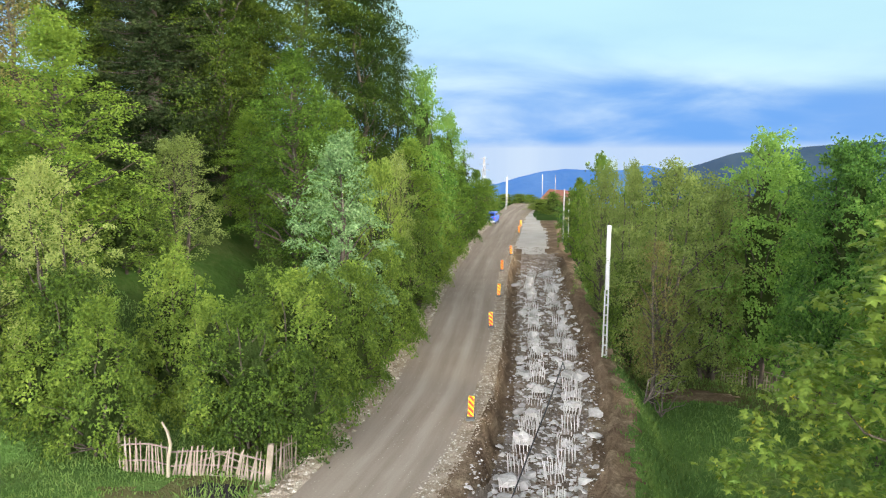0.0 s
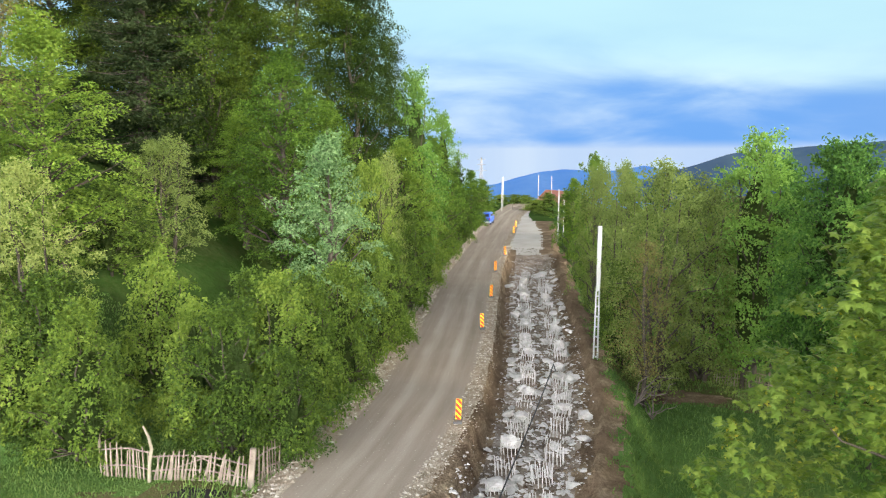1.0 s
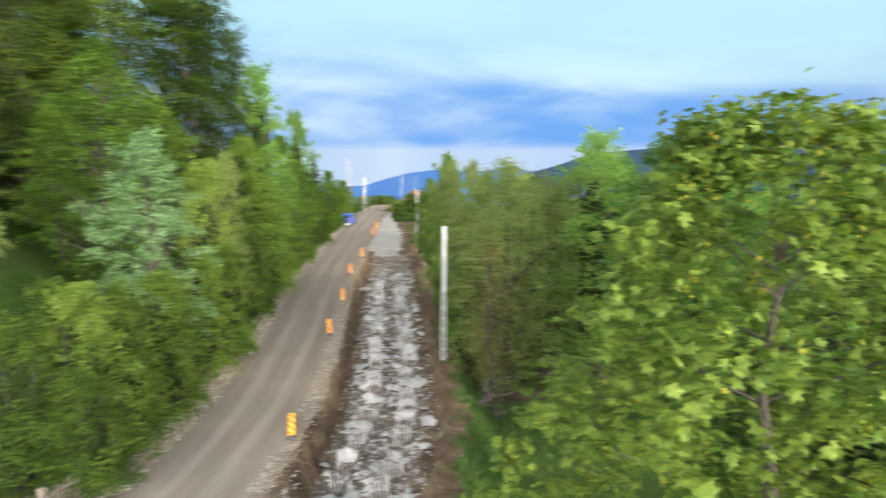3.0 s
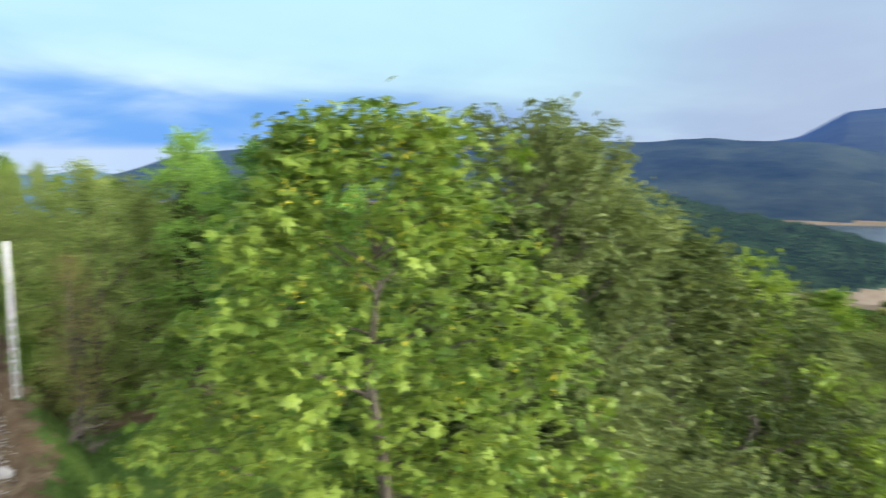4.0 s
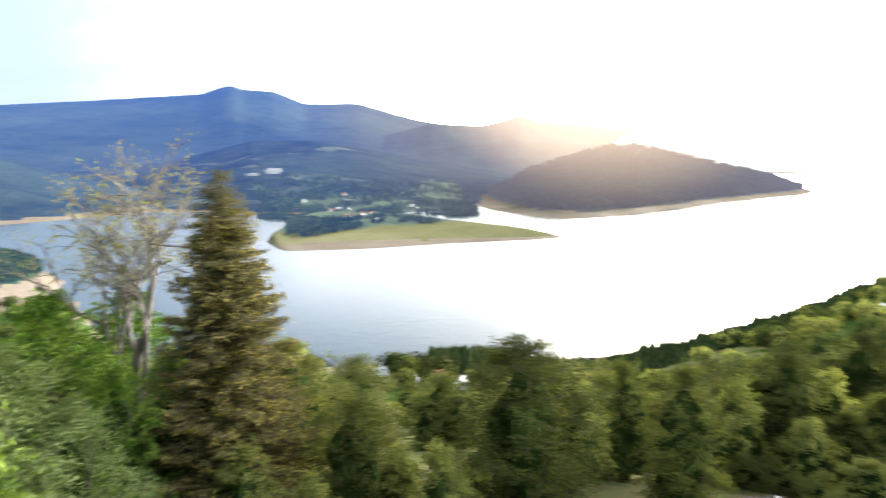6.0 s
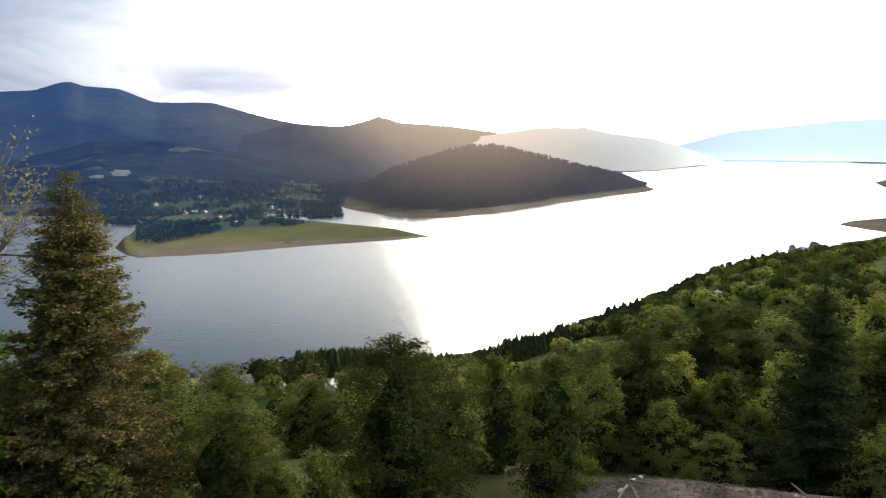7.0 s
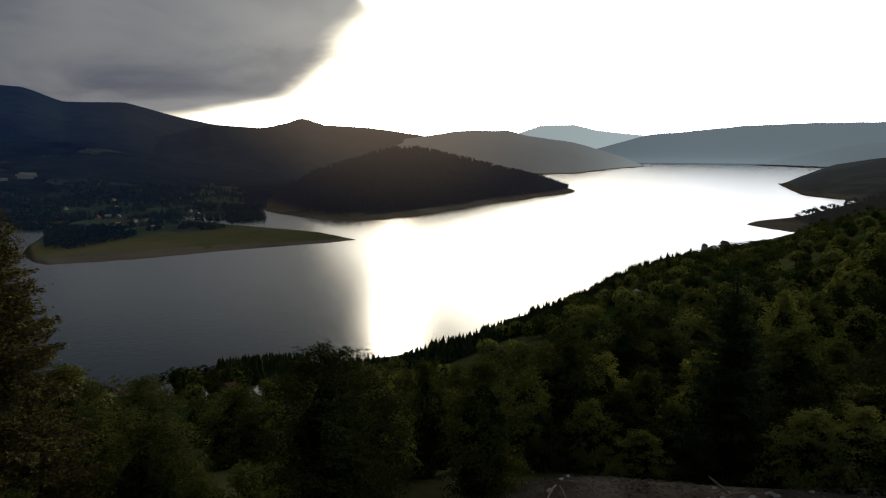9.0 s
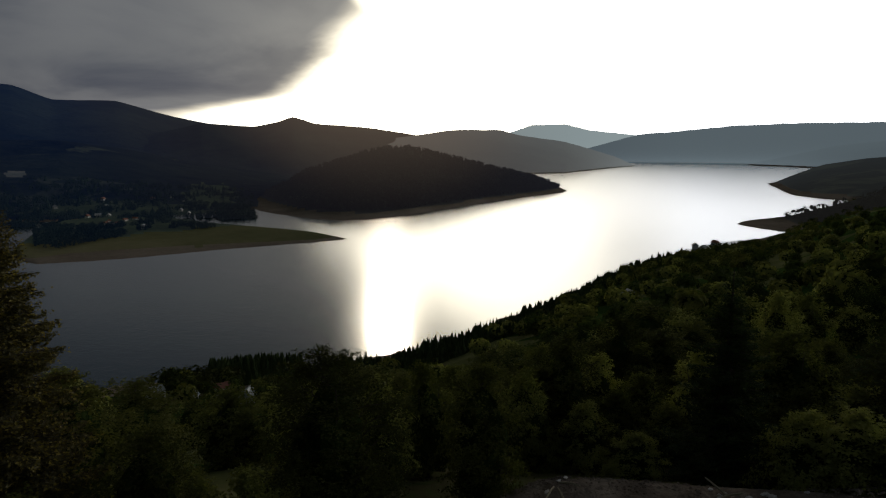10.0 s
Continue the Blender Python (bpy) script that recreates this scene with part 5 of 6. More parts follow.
def free_slope():
    """Trees over the slope down to the lake: the nearer ones singly, the farther ones as woods."""
    rng = np.random.default_rng(5)
    spots, single, rest = [], 0, []
    while len(spots) < 640:
        b, d = rng.uniform(52, 160) if rng.random() < 0.6 else rng.uniform(124, 158), 44 + 500 * rng.random() ** 1.6
        x, y = at_view(b, d)
        g = float(height(x, y))
        rs = np.interp(b, SHORE_AZ, SHORE_R)
        if d > rs * (0.86 if 99 < b < 142 else 0.70 if 88 < b <= 99 else 0.96) or g < LAKE + 2:
            continue
        if float(lumps(np.array(x), np.array(y), 30, 3)) > 0.30 and rng.random() < 0.88 and d < rs * 0.85:
            continue
        if 93 < b < 107.5 and rng.random() < 0.85:
            continue
        if any((x - p) ** 2 + (y - q) ** 2 < (5.4 + d * 0.012) ** 2 for p, q in spots[-400:]):
            continue
        spots.append((x, y))
        h = rng.uniform(4.2, 8.2)
        if d < 130 and single < 260:
            single += 1
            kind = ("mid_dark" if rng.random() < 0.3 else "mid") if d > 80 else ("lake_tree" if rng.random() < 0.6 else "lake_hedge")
            plant(kind, x, y, h, h * rng.uniform(0.42, 0.60), rng.uniform(0, 360), int(rng.integers(0, 3)), "trees on the lake slope")
        else:
            rest.append((x, y, g - 0.3))
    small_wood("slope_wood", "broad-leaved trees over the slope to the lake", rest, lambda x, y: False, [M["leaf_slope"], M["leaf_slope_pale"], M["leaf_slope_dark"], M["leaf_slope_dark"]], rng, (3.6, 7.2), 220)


free_slope()


def shore_woods():
    rng = np.random.default_rng(9)
    for name, label, mat, b0, b1, f0, f1, count, con, tall in (
        ("spruce_wood", "dark spruce wood along the lake shore", M["needle"], 103.6, 110.5, 0.87, 0.975, 340, True, (6.2, 8.6)),
        ("spruce_wood", "dark spruce wood climbing from the shore", M["needle"], 110.5, 141, 0.76, 0.98, 1900, True, (3.2, 5.4)),
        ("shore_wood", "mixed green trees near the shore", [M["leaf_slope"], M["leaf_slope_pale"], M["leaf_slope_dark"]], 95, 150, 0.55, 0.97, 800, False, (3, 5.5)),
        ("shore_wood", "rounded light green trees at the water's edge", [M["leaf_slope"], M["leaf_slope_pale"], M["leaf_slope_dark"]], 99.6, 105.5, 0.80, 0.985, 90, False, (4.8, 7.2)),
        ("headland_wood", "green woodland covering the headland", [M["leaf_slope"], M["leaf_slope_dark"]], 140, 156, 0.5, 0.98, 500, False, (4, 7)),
    ):
        spots = []
        while len(spots) < count:
            b, f = rng.uniform(b0, b1), rng.uniform(f0, f1) ** 0.8
            d = f * np.interp(b, SHORE_AZ, SHORE_R)
            x, y = at_view(b, d)
            if not con and 105.5 < b < 142 and f > 0.86 or b < 99.6 and f > 0.72 or not con and b < 106.5 and f < 0.88 and rng.random() < 0.9:
                continue
            if lumps(np.array(x), np.array(y), 30, 3) > 0.3 and not con:
                continue
            g = float(height(x, y))
            if g > LAKE + 1.2:
                spots.append((x, y, g - 0.3))
        small_wood(name, label, spots, lambda x, y: con, mat, rng, tall, 70)


shore_woods()


def bearing(p):
    return math.degrees(math.atan2(p[0], p[1]))


def hill_points(ob_name, count, rng, m, keep):
    """Random places on the lakeward face of a hill."""
    me = bpy.data.objects[ob_name].data
    co = np.empty(len(me.vertices) * 3, np.float32)
    me.vertices.foreach_get("co", co)
    grid = co.reshape(-1, m, 3)
    n = len(grid)
    spots = []
    while len(spots) < count:
        i, j = rng.uniform(0, n - 1.01), rng.uniform(0, (m - 1) * 0.86)
        a, b = int(i), int(j)
        p = grid[a, b] * (1 - (i - a)) * (1 - (j - b)) + grid[a + 1, b] * (i - a) * (1 - (j - b)) + grid[a, b + 1] * (1 - (i - a)) * (j - b) + grid[a + 1, b + 1] * (i - a) * (j - b)
        if keep(p):
            spots.append((float(p[0]), float(p[1]), float(p[2]) - 0.4))
    return spots


def cover(ob_name, name, label, count, conifer, mat, tall, seed, above=4.0):
    """Trees over the lakeward face of a hill."""
    rng = np.random.default_rng(seed)
    spots = hill_points(ob_name, count, rng, 26, lambda p: p[2] > LAKE + above)
    small_wood(name, label, spots, lambda x, y: rng.random() < conifer, mat, rng, tall)


cover("headland_side", "headland_wood", "mixed woodland covering the side headland", 3400, 0.3, M["far_field"], (4, 6.5), 3, above=6)
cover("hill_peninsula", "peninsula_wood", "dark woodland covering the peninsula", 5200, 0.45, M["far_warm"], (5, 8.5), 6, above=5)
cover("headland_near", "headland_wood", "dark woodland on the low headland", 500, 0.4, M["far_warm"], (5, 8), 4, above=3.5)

# ---------------------------------------------------------------- near maple


def maple():
    """Large maple beside the camera's way: limbs, twig ends with rosettes of drooping lobed leaves, hanging seed clusters."""
    rng = np.random.default_rng(123)
    bx, by, top, base, radius = 8.1, 9.9, 13.05, 2.4, 4.15
    g = float(height(bx, by))
    root = empty("maple_tree", pose(bx, by, g - 0.2), "bright green maple with large lobed leaves", "tree")
    h, b0 = top - g, base - g
    n = 1450
    x = rng.random(n) ** 1.05
    ang = rng.uniform(0, 2 * math.pi, n)
    prof = np.clip(1.04 - x, 0.02, 1) ** 0.46 * np.clip(x * 2 + 0.9, 0, 1)
    lobes = 1 + 0.16 * np.sin(ang * 4 + x * 7) + 0.10 * np.sin(ang * 7 - x * 11)
    rr = radius * prof * lobes * (1 - 0.55 * rng.random(n) ** 2.2)
    tips = np.stack([rr * np.cos(ang), rr * np.sin(ang), b0 + (h - b0) * x], 1)
    bough = np.sin(tips[:, 0] * 2.1 + 1.3 * np.sin(tips[:, 2] * 1.7)) * np.cos(tips[:, 1] * 2.3 + tips[:, 2] * 0.9) + 0.8 * np.sin(tips[:, 2] * 3.6 + 2.0 * np.sin(ang * 2) + rr)
    tips = tips[bough > -0.7]
    # a few shoots that stand out of the top
    sprig = np.stack([rng.normal(size=16) * 1.0, rng.normal(size=16) * 1.0, h + rng.uniform(-0.8, 0.15, 16)], 1)
    tips = np.concatenate([tips, sprig])
    pieces = [tube(wander([0, 0, -0.4], [0.2, 0.1, h * 0.86], rng, 9, 0.04), np.linspace(0.24, 0.03, 9), 9)]
    for i in rng.permutation(len(tips))[:52]:
        z0 = np.clip(tips[i, 2] - np.hypot(*tips[i, :2]) * rng.uniform(0.35, 0.8), 1.5, h * 0.88)
        pieces.append(tube(wander([0.1, 0.05, z0], tips[i], rng, 6, 0.10), np.linspace(0.05 * (1.1 - z0 / h) + 0.012, 0.008, 6), 5))
    vt, ft = join(pieces)
    put("trunk", mesh_np("trunk", vt, ft, M["bark"], smooth=True), root)
    # one lobed leaf in its own plane, stalk end at the origin
    pts = [(0.0, 0.0), (0.42, 0.04), (0.26, 0.26), (0.56, 0.58), (0.20, 0.58), (0.0, 1.0)]
    ring = pts + [(-x, y) for x, y in pts[-2:0:-1]]
    lv = np.array([(0.0, 0.42, 0.05)] + [(x, y - 0.0, -0.12 * abs(x) - 0.16 * y * y) for x, y in ring])
    k = len(ring)
    lf = np.array([(0, 1 + i, 1 + (i + 1) % k) for i in range(k)])
    C, A, S, T = [], [], [], []
    for t in tips:
        m = int(rng.integers(14, 22))
        a = rng.uniform(0, 6.28) + np.arange(m) * 2.4
        C.append(t + rng.normal(size=(m, 3)) * [0.15, 0.15, 0.11])
        A.append(a), S.append(rng.uniform(0.11, 0.20, m)), T.append(rng.uniform(-0.95, 0.15, m))
    C, A, S, T = np.concatenate(C), np.concatenate(A), np.concatenate(S), np.concatenate(T)
    d = np.stack([np.cos(A) * np.cos(T), np.sin(A) * np.cos(T), np.sin(T)], 1)
    up = np.array([0, 0, 1.0]) + rng.normal(size=(len(A), 3)) * 0.25
    sx = np.cross(d, up)
    sx /= np.linalg.norm(sx, axis=1)[:, None]
    nz = np.cross(sx, d)
    v = C[:, None] + S[:, None, None] * (lv[None, :, 0:1] * sx[:, None] + lv[None, :, 1:2] * d[:, None] + lv[None, :, 2:3] * nz[:, None])
    # leaves on the open side stand singly, the rest of the crown is one piece
    single = (C[:, 1] < -2.6) & (C[:, 2] > h * 0.45)
    pick = np.where(single)[0]
    pick = pick[rng.permutation(len(pick))[:240]]
    rest = np.ones(len(C), bool)
    rest[pick] = False
    vr = v[rest].reshape(-1, 3)
    fr = (np.arange(rest.sum())[:, None, None] * (k + 1) + lf[None]).reshape(-1, 3)
    crown = put("crown", mesh_np("crown", vr, fr, M["leaf_maple"]), root)
    one = mesh_np("leaf", lv, lf, M["leaf_maple"])
    for i in pick:
        rot = Matrix(np.stack([sx[i], d[i], nz[i]], 1).tolist()).to_4x4()
        put("leaf", one, crown, at=Matrix.Translation(C[i].tolist()) @ rot @ Matrix.Diagonal((S[i], S[i], S[i], 1)))
    c = tips[rng.permutation(len(tips))[:360]] - [0, 0, 0.16]
    c = np.repeat(c, 7, 0) + rng.normal(size=(len(c) * 7, 3)) * [0.05, 0.05, 0.10]
    v3, f3 = leaf_quads(c, rng.normal(size=c.shape), 0.07, rng, 0.6)
    put("blossom", mesh_np("blossom", v3, f3, M["leaf_key"]), root, "hanging yellow-green seed clusters")


M["leaf_key"] = leaves("maple_key", (0.20, 0.20, 0.02), (0.32, 0.30, 0.04), (0.42, 0.38, 0.06))
maple()

# ---------------------------------------------------------------- roadworks


def clip_poly(poly, a, b, c):
    """Part of a polygon where a*x + b*z <= c."""
    out = []
    for (x0, z0), (x1, z1) in zip(poly, poly[1:] + poly[:1]):
        d0, d1 = a * x0 + b * z0 - c, a * x1 + b * z1 - c
        if d0 <= 0:
            out.append((x0, z0))
        if d0 * d1 < 0:
            t = d0 / (d0 - d1)
            out.append((x0 + (x1 - x0) * t, z0 + (z1 - z0) * t))
    return out


def hazard_marker():
    root = empty("hazard_marker", None, "upright red and yellow striped hazard marker on a grey foot", "road marker", "hazard markers along the road")
    part("board", box(0.27, 0.035, 1.0, 0, 0, 0.12, 0.008), M["yellow"], root)
    rect = [(-0.125, 0.13), (0.125, 0.13), (0.125, 1.11), (-0.125, 1.11)]
    for k in range(5):
        lo = 0.10 + k * 0.28
        poly = clip_poly(clip_poly(rect, 1, 1, lo + 0.165), -1, -1, -lo)
        if len(poly) < 3:
            continue
        bm = bmesh.new()
        front = [bm.verts.new((x, -0.0225, z)) for x, z in poly]
        back = [bm.verts.new((x, -0.0175, z)) for x, z in poly]
        bm.faces.new(front)
        for i in range(len(poly)):
            j = (i + 1) % len(poly)
            bm.faces.new((front[j], front[i], back[i], back[j]))
        part("stripe", bm, M["red"], root, "red reflective stripe")
    part("foot", box(0.42, 0.80, 0.13, 0, 0.05, 0, 0.03), M["rubber"], root, "grey rubber foot")
    return root


mk = hazard_marker()
for i, (x, y, tilt) in enumerate([(1.28, 32.6, 3), (3.4, 50.2, -2), (4.75, 61.0, 2), (6.1, 74.3, 1), (8.1, 85.6, -3), (11.3, 107.8, 2), (12.5, 116.5, 0)]):
    m = pose(x, y, float(height(x, y)) - 0.02, 0, tilt, -4 + 3 * (i % 3))
    if i:
        copy_thing(mk, m)
    else:
        mk.matrix_basis = m


def boulder_mesh(name, seed, mat, flat=0.7, cuts=1):
    rng = np.random.default_rng(seed)
    bm = bmesh.new()
    bmesh.ops.create_icosphere(bm, subdivisions=cuts, radius=0.5)
    for v in bm.verts:
        v.co *= rng.uniform(0.72, 1.2)
    # broken flat faces
    for _ in range(3):
        d = Vector(rng.normal(size=3)).normalized()
        for v in bm.verts:
            over = v.co.dot(d) - 0.33
            if over > 0:
                v.co -= d * over
    for v in bm.verts:
        v.co.z *= flat
    me = bpy.data.meshes.new(name)
    bm.to_mesh(me)
    bm.free()
    me.materials.append(mat)
    return me


CHUNKS = [boulder_mesh("concrete_chunk", 200 + i, M["concrete"], 0.55 + 0.1 * (i % 4), 2 if i < 4 else 1) for i in range(8)]


def stones(name, label, spots, mat, rng, kind="stuff", flat=0.6):
    """Small stones joined into one: each an uneven eight-sided lump."""
    base = np.array([(1, 0, 0), (0, 1, 0), (-1, 0, 0), (0, -1, 0), (0.15, 0.1, 0.8), (-0.1, -0.15, -0.6)], float)
    tri = np.array([(0, 1, 4), (1, 2, 4), (2, 3, 4), (3, 0, 4), (1, 0, 5), (2, 1, 5), (3, 2, 5), (0, 3, 5)])
    p = np.array([s[:3] for s in spots])
    size = np.array([s[3] for s in spots])
    k = len(p)
    a = rng.uniform(0, 6.28, k)
    v = base[None] * rng.uniform(0.6, 1.3, (k, 6, 3)) * size[:, None, None] * np.array([1, 1, flat])
    c, s = np.cos(a)[:, None], np.sin(a)[:, None]
    v = np.stack([v[..., 0] * c - v[..., 1] * s, v[..., 0] * s + v[..., 1] * c, v[..., 2]], -1) + p[:, None]
    f = np.arange(k)[:, None, None] * 6 + tri[None]
    return put(name, mesh_np(name, v.reshape(-1, 3), f.reshape(-1, 3), mat), None, label, "stones", kind=kind)


def on_strip(rng, u0, u1, y0, y1):
    y = y0 + (y1 - y0) * rng.random() ** 1.35
    x = float(road_x(y)) + rng.uniform(u0, u1)
    return x, y, float(height(x, y))


def roadworks():
    rng = np.random.default_rng(31)
    # cast piles with bared steel, in two rows
    bar = mesh_np("rebar", *tube([[0, 0, -0.1], [0.012, 0.0, 0.5], [0.0, 0.01, 1.0]], [0.025, 0.025, 0.023], 5), M["rebar"])
    stumps = []
    for i in range(3):
        bm = bmesh.new()
        bmesh.ops.create_cone(bm, cap_ends=True, segments=14, radius1=0.56, radius2=0.50, depth=1.0)
        r2 = np.random.default_rng(300 + i)
        for v in bm.verts:
            v.co *= r2.uniform(0.88, 1.1)
        me = bpy.data.meshes.new("stump")
        bm.to_mesh(me)
        bm.free()
        me.materials.append(M["pit"])
        stumps.append(me)
    for row, u, y in [(r, u, y) for r, u in ((0, 5.0), (1, 7.05)) for y in np.arange(24.5 + 0.8 * r, 80, 1.95)]:
        y = y + rng.uniform(-0.3, 0.3)
        x = float(road_x(y)) + u + 0.25 * smoothstep(y, 28, 45) + rng.normal() * 0.10
        g = float(height(x, y))
        kind = rng.choice(["bare", "bare", "capped", "capped", "low"])
        tall = {"bare": rng.uniform(0.5, 0.85), "capped": rng.uniform(0.4, 0.7), "low": rng.uniform(0.22, 0.4)}[str(kind)]
        root = empty("pile_head", pose(x, y, g, rng.normal() * 3, rng.normal() * 3, rng.uniform(0, 360)), {"bare": "concrete pile head with a ring of bare steel bars", "capped": "pile head with bars under a lump of concrete", "low": "broken low concrete pile head with bent bars"}[str(kind)], "pile head", "pile heads in the excavation")
        body = put("stump", stumps[int(rng.integers(0, 3))], root)
        body.matrix_basis = Matrix.Translation((0, 0, 0.02)) @ Matrix.Diagonal((0.85, 0.85, 0.5, 1))
        n = 15
        for k in range(n):
            a = 2 * math.pi * k / n
            put("rebar", bar, root, at=pose(0.42 * math.cos(a), 0.42 * math.sin(a), 0.2, rng.normal() * 3, rng.normal() * 3, rng.uniform(0, 360)) @ Matrix.Diagonal((1, 1, tall * rng.uniform(0.85, 1.1), 1)))
        if str(kind) == "capped":
            put("cap", CHUNKS[int(rng.integers(0, 4))], root, "ragged lump of old concrete", at=pose(0, 0, tall + 0.10, 0, 0, rng.uniform(0, 360)) @ Matrix.Diagonal((rng.uniform(0.75, 1.15), rng.uniform(0.75, 1.05), rng.uniform(0.6, 0.95), 1)))
    # broken concrete lying about
    for i in range(285):
        x, y, g = on_strip(rng, 3.9, 8.6, 24.5, 82)
        s = rng.choice([rng.uniform(0.18, 0.4), rng.uniform(0.35, 0.95)], p=[0.7, 0.3])
        put("concrete_chunk", CHUNKS[int(rng.integers(0, 8))], None, "pale broken lump of concrete in the excavation", "rubble", "broken concrete in the excavation", at=pose(x, y, g + s * 0.12, rng.uniform(-25, 25), rng.uniform(-25, 25), rng.uniform(0, 360)) @ Matrix.Diagonal((s * 1.2, s, s * 0.9, 1)))
    small = [(*on_strip(rng, 3.6, 8.9, 22, 88), float(0.02 + 0.10 * rng.random() ** 2)) for _ in range(6500)]
    small += [(*on_strip(rng, 4.2, 8.0, 22, 86), float(0.08 + 0.20 * rng.random() ** 2)) for _ in range(1500)]
    stones("rubble", "crushed grey concrete over the excavation floor", small, M["concrete"], rng)
    earth = [(*on_strip(rng, 2.9, 10.6, 22, 92), float(0.03 + 0.13 * rng.random() ** 2)) for _ in range(5200)]
    stones("clods", "brown clods of earth along the excavation", earth, M["cut"], rng)
    edge = [(*on_strip(rng, 2.15, 3.2, 20, 95), float(0.012 + 0.07 * rng.random() ** 3)) for _ in range(2600)]
    edge += [(*on_strip(rng, -3.7, -2.3, 20, 120), float(0.018 + 0.10 * rng.random() ** 3)) for _ in range(2600)]
    stones("verge_stones", "pale loose stones along the road verges", edge, M["stone"], rng)
    berm = [(*on_strip(rng, -3.8, -2.3, 20, 120), float(0.02 + 0.13 * rng.random() ** 2.4)) for _ in range(7500)]
    berm += [(*on_strip(rng, 2.1, 3.3, 20, 95), float(0.012 + 0.06 * rng.random() ** 2)) for _ in range(3500)]
    stones("verge_stones", "tan gravel heaped along the road verges", berm, M["tan_stone"], rng)
    loose = [(*on_strip(rng, -2.3, 2.3, 20, 110), float(rng.uniform(0.008, 0.025))) for _ in range(1500)]
    stones("road_grit", "small loose stones on the packed road", loose, M["stone"], rng)
    # black cable slung over the rubble
    pts = [(0.2, 17.5, -0.5), (1.4, 22, -0.75), (2.75, 26.8, -0.85), (4.0, 31.2, -0.75), (5.2, 35.3, -0.62), (6.3, 39.2, -0.5), (7.25, 42.6, -0.3), (7.5, 43.4, -0.9), (7.6, 44.2, -1.3)]
    tagged(put("cable", mesh_np("cable", *tube(pts, [0.035] * len(pts), 6), M["cable"], smooth=True)), "black cable slung across the excavation", "cable")


roadworks()


def utility_pole(h):
    """Tapered concrete pole: solid head, ladder-like openings in the lower half."""
    root = empty("utility_pole", None, "pale concrete utility pole with ladder-like openings", "utility pole", "utility poles along the road")
    lower = 0.52 * h
    for side in (-1, 1):
        v, f = tube([[side * 0.13, 0, -0.8], [side * 0.095, 0, lower]], [0.062, 0.05], 4)
        put("leg", mesh_np("leg", v, f, M["pole"]), root)
    part("shaft", box(0.25, 0.16, h - lower, 0, 0, lower, 0.02), M["pole"], root)
    rung = box(0.26, 0.12, 0.09, 0, 0, 0, 0.01)
    me = bpy.data.meshes.new("rung")
    rung.to_mesh(me)
    rung.free()
    me.materials.append(M["pole"])
    for k in range(7):
        put("rung", me, root, at=pose(0, 0, 0.15 + k * (lower - 0.2) / 6.5))
    return root


up0 = utility_pole(8.4)
for i, (x, y, h) in enumerate([(10.15, 44.4, 8.4), (16.6, 100, 7.4), (12.9, 149, 6.6), (13.9, 158, 6.6), (23.4, 172, 6.8), (19.4, 112, 6.4), (30.2, 196, 7.8)]):
    g = float(height(x, y)) if i else -0.55
    m = pose(x, y, g, 0, 0.6 if i else 0.4, 12 * i) @ Matrix.Diagonal((1, 1, h / 8.4, 1))
    if i:
        copy_thing(up0, m @ Matrix.Diagonal((0.72, 0.72, 1, 1)))
    else:
        up0.matrix_basis = m


def pylon():
    h, w = 24.0, 2.2
    root = empty("pylon", pose(22.5, 400, -22.0 + 6.0, 0, 0, 20), "grey steel lattice power pylon in the distance", "pylon")
    for sx in (-1, 1):
        for sy in (-1, 1):
            put("leg", mesh_np("leg", *tube([[sx * w, sy * w, -3], [sx * 0.7, sy * 0.7, h * 0.6], [sx * 0.25, sy * 0.25, h]], [0.14, 0.12, 0.10], 4), M["steel"]), root)
    for k in range(7):
        z0, z1 = h * k / 7, h * (k + 1) / 7
        r0, r1 = (np.interp(z, [0, h * 0.6, h], [w, 0.7, 0.25]) for z in (z0, z1))
        put("brace", mesh_np("brace", *join([tube([[-r0, s * r0, z0], [r1, s * r1, z1]], [0.08, 0.08], 4) for s in (-1, 1)] + [tube([[r0, s * r0, z0], [-r1, s * r1, z1]], [0.08, 0.08], 4) for s in (-1, 1)]), M["steel"]), root)
    for z, r in ((h * 0.7, 3.4), (h * 0.83, 2.8), (h * 0.95, 2.2)):
        put("arm", mesh_np("arm", *tube([[-r, 0, z], [0, 0, z + 0.5], [r, 0, z]], [0.08, 0.14, 0.08], 4), M["steel"]), root)


pylon()

# ---------------------------------------------------------------- fences


def picket_mesh(seed):
    rng = np.random.default_rng(seed)
    w, h = rng.uniform(0.055, 0.085), 1.0
    bm = box(w, 0.025, h, 0, 0, 0)
    for v in bm.verts:
        if v.co.z > 0.5:
            v.co.x *= 0.55
            v.co.z += rng.uniform(-0.06, 0.02)
        v.co.x += rng.normal() * 0.006
    me = bpy.data.meshes.new("picket")
    bm.to_mesh(me)
    bm.free()
    me.materials.append(M["wood"])
    return me


PICKETS = [picket_mesh(400 + i) for i in range(6)]


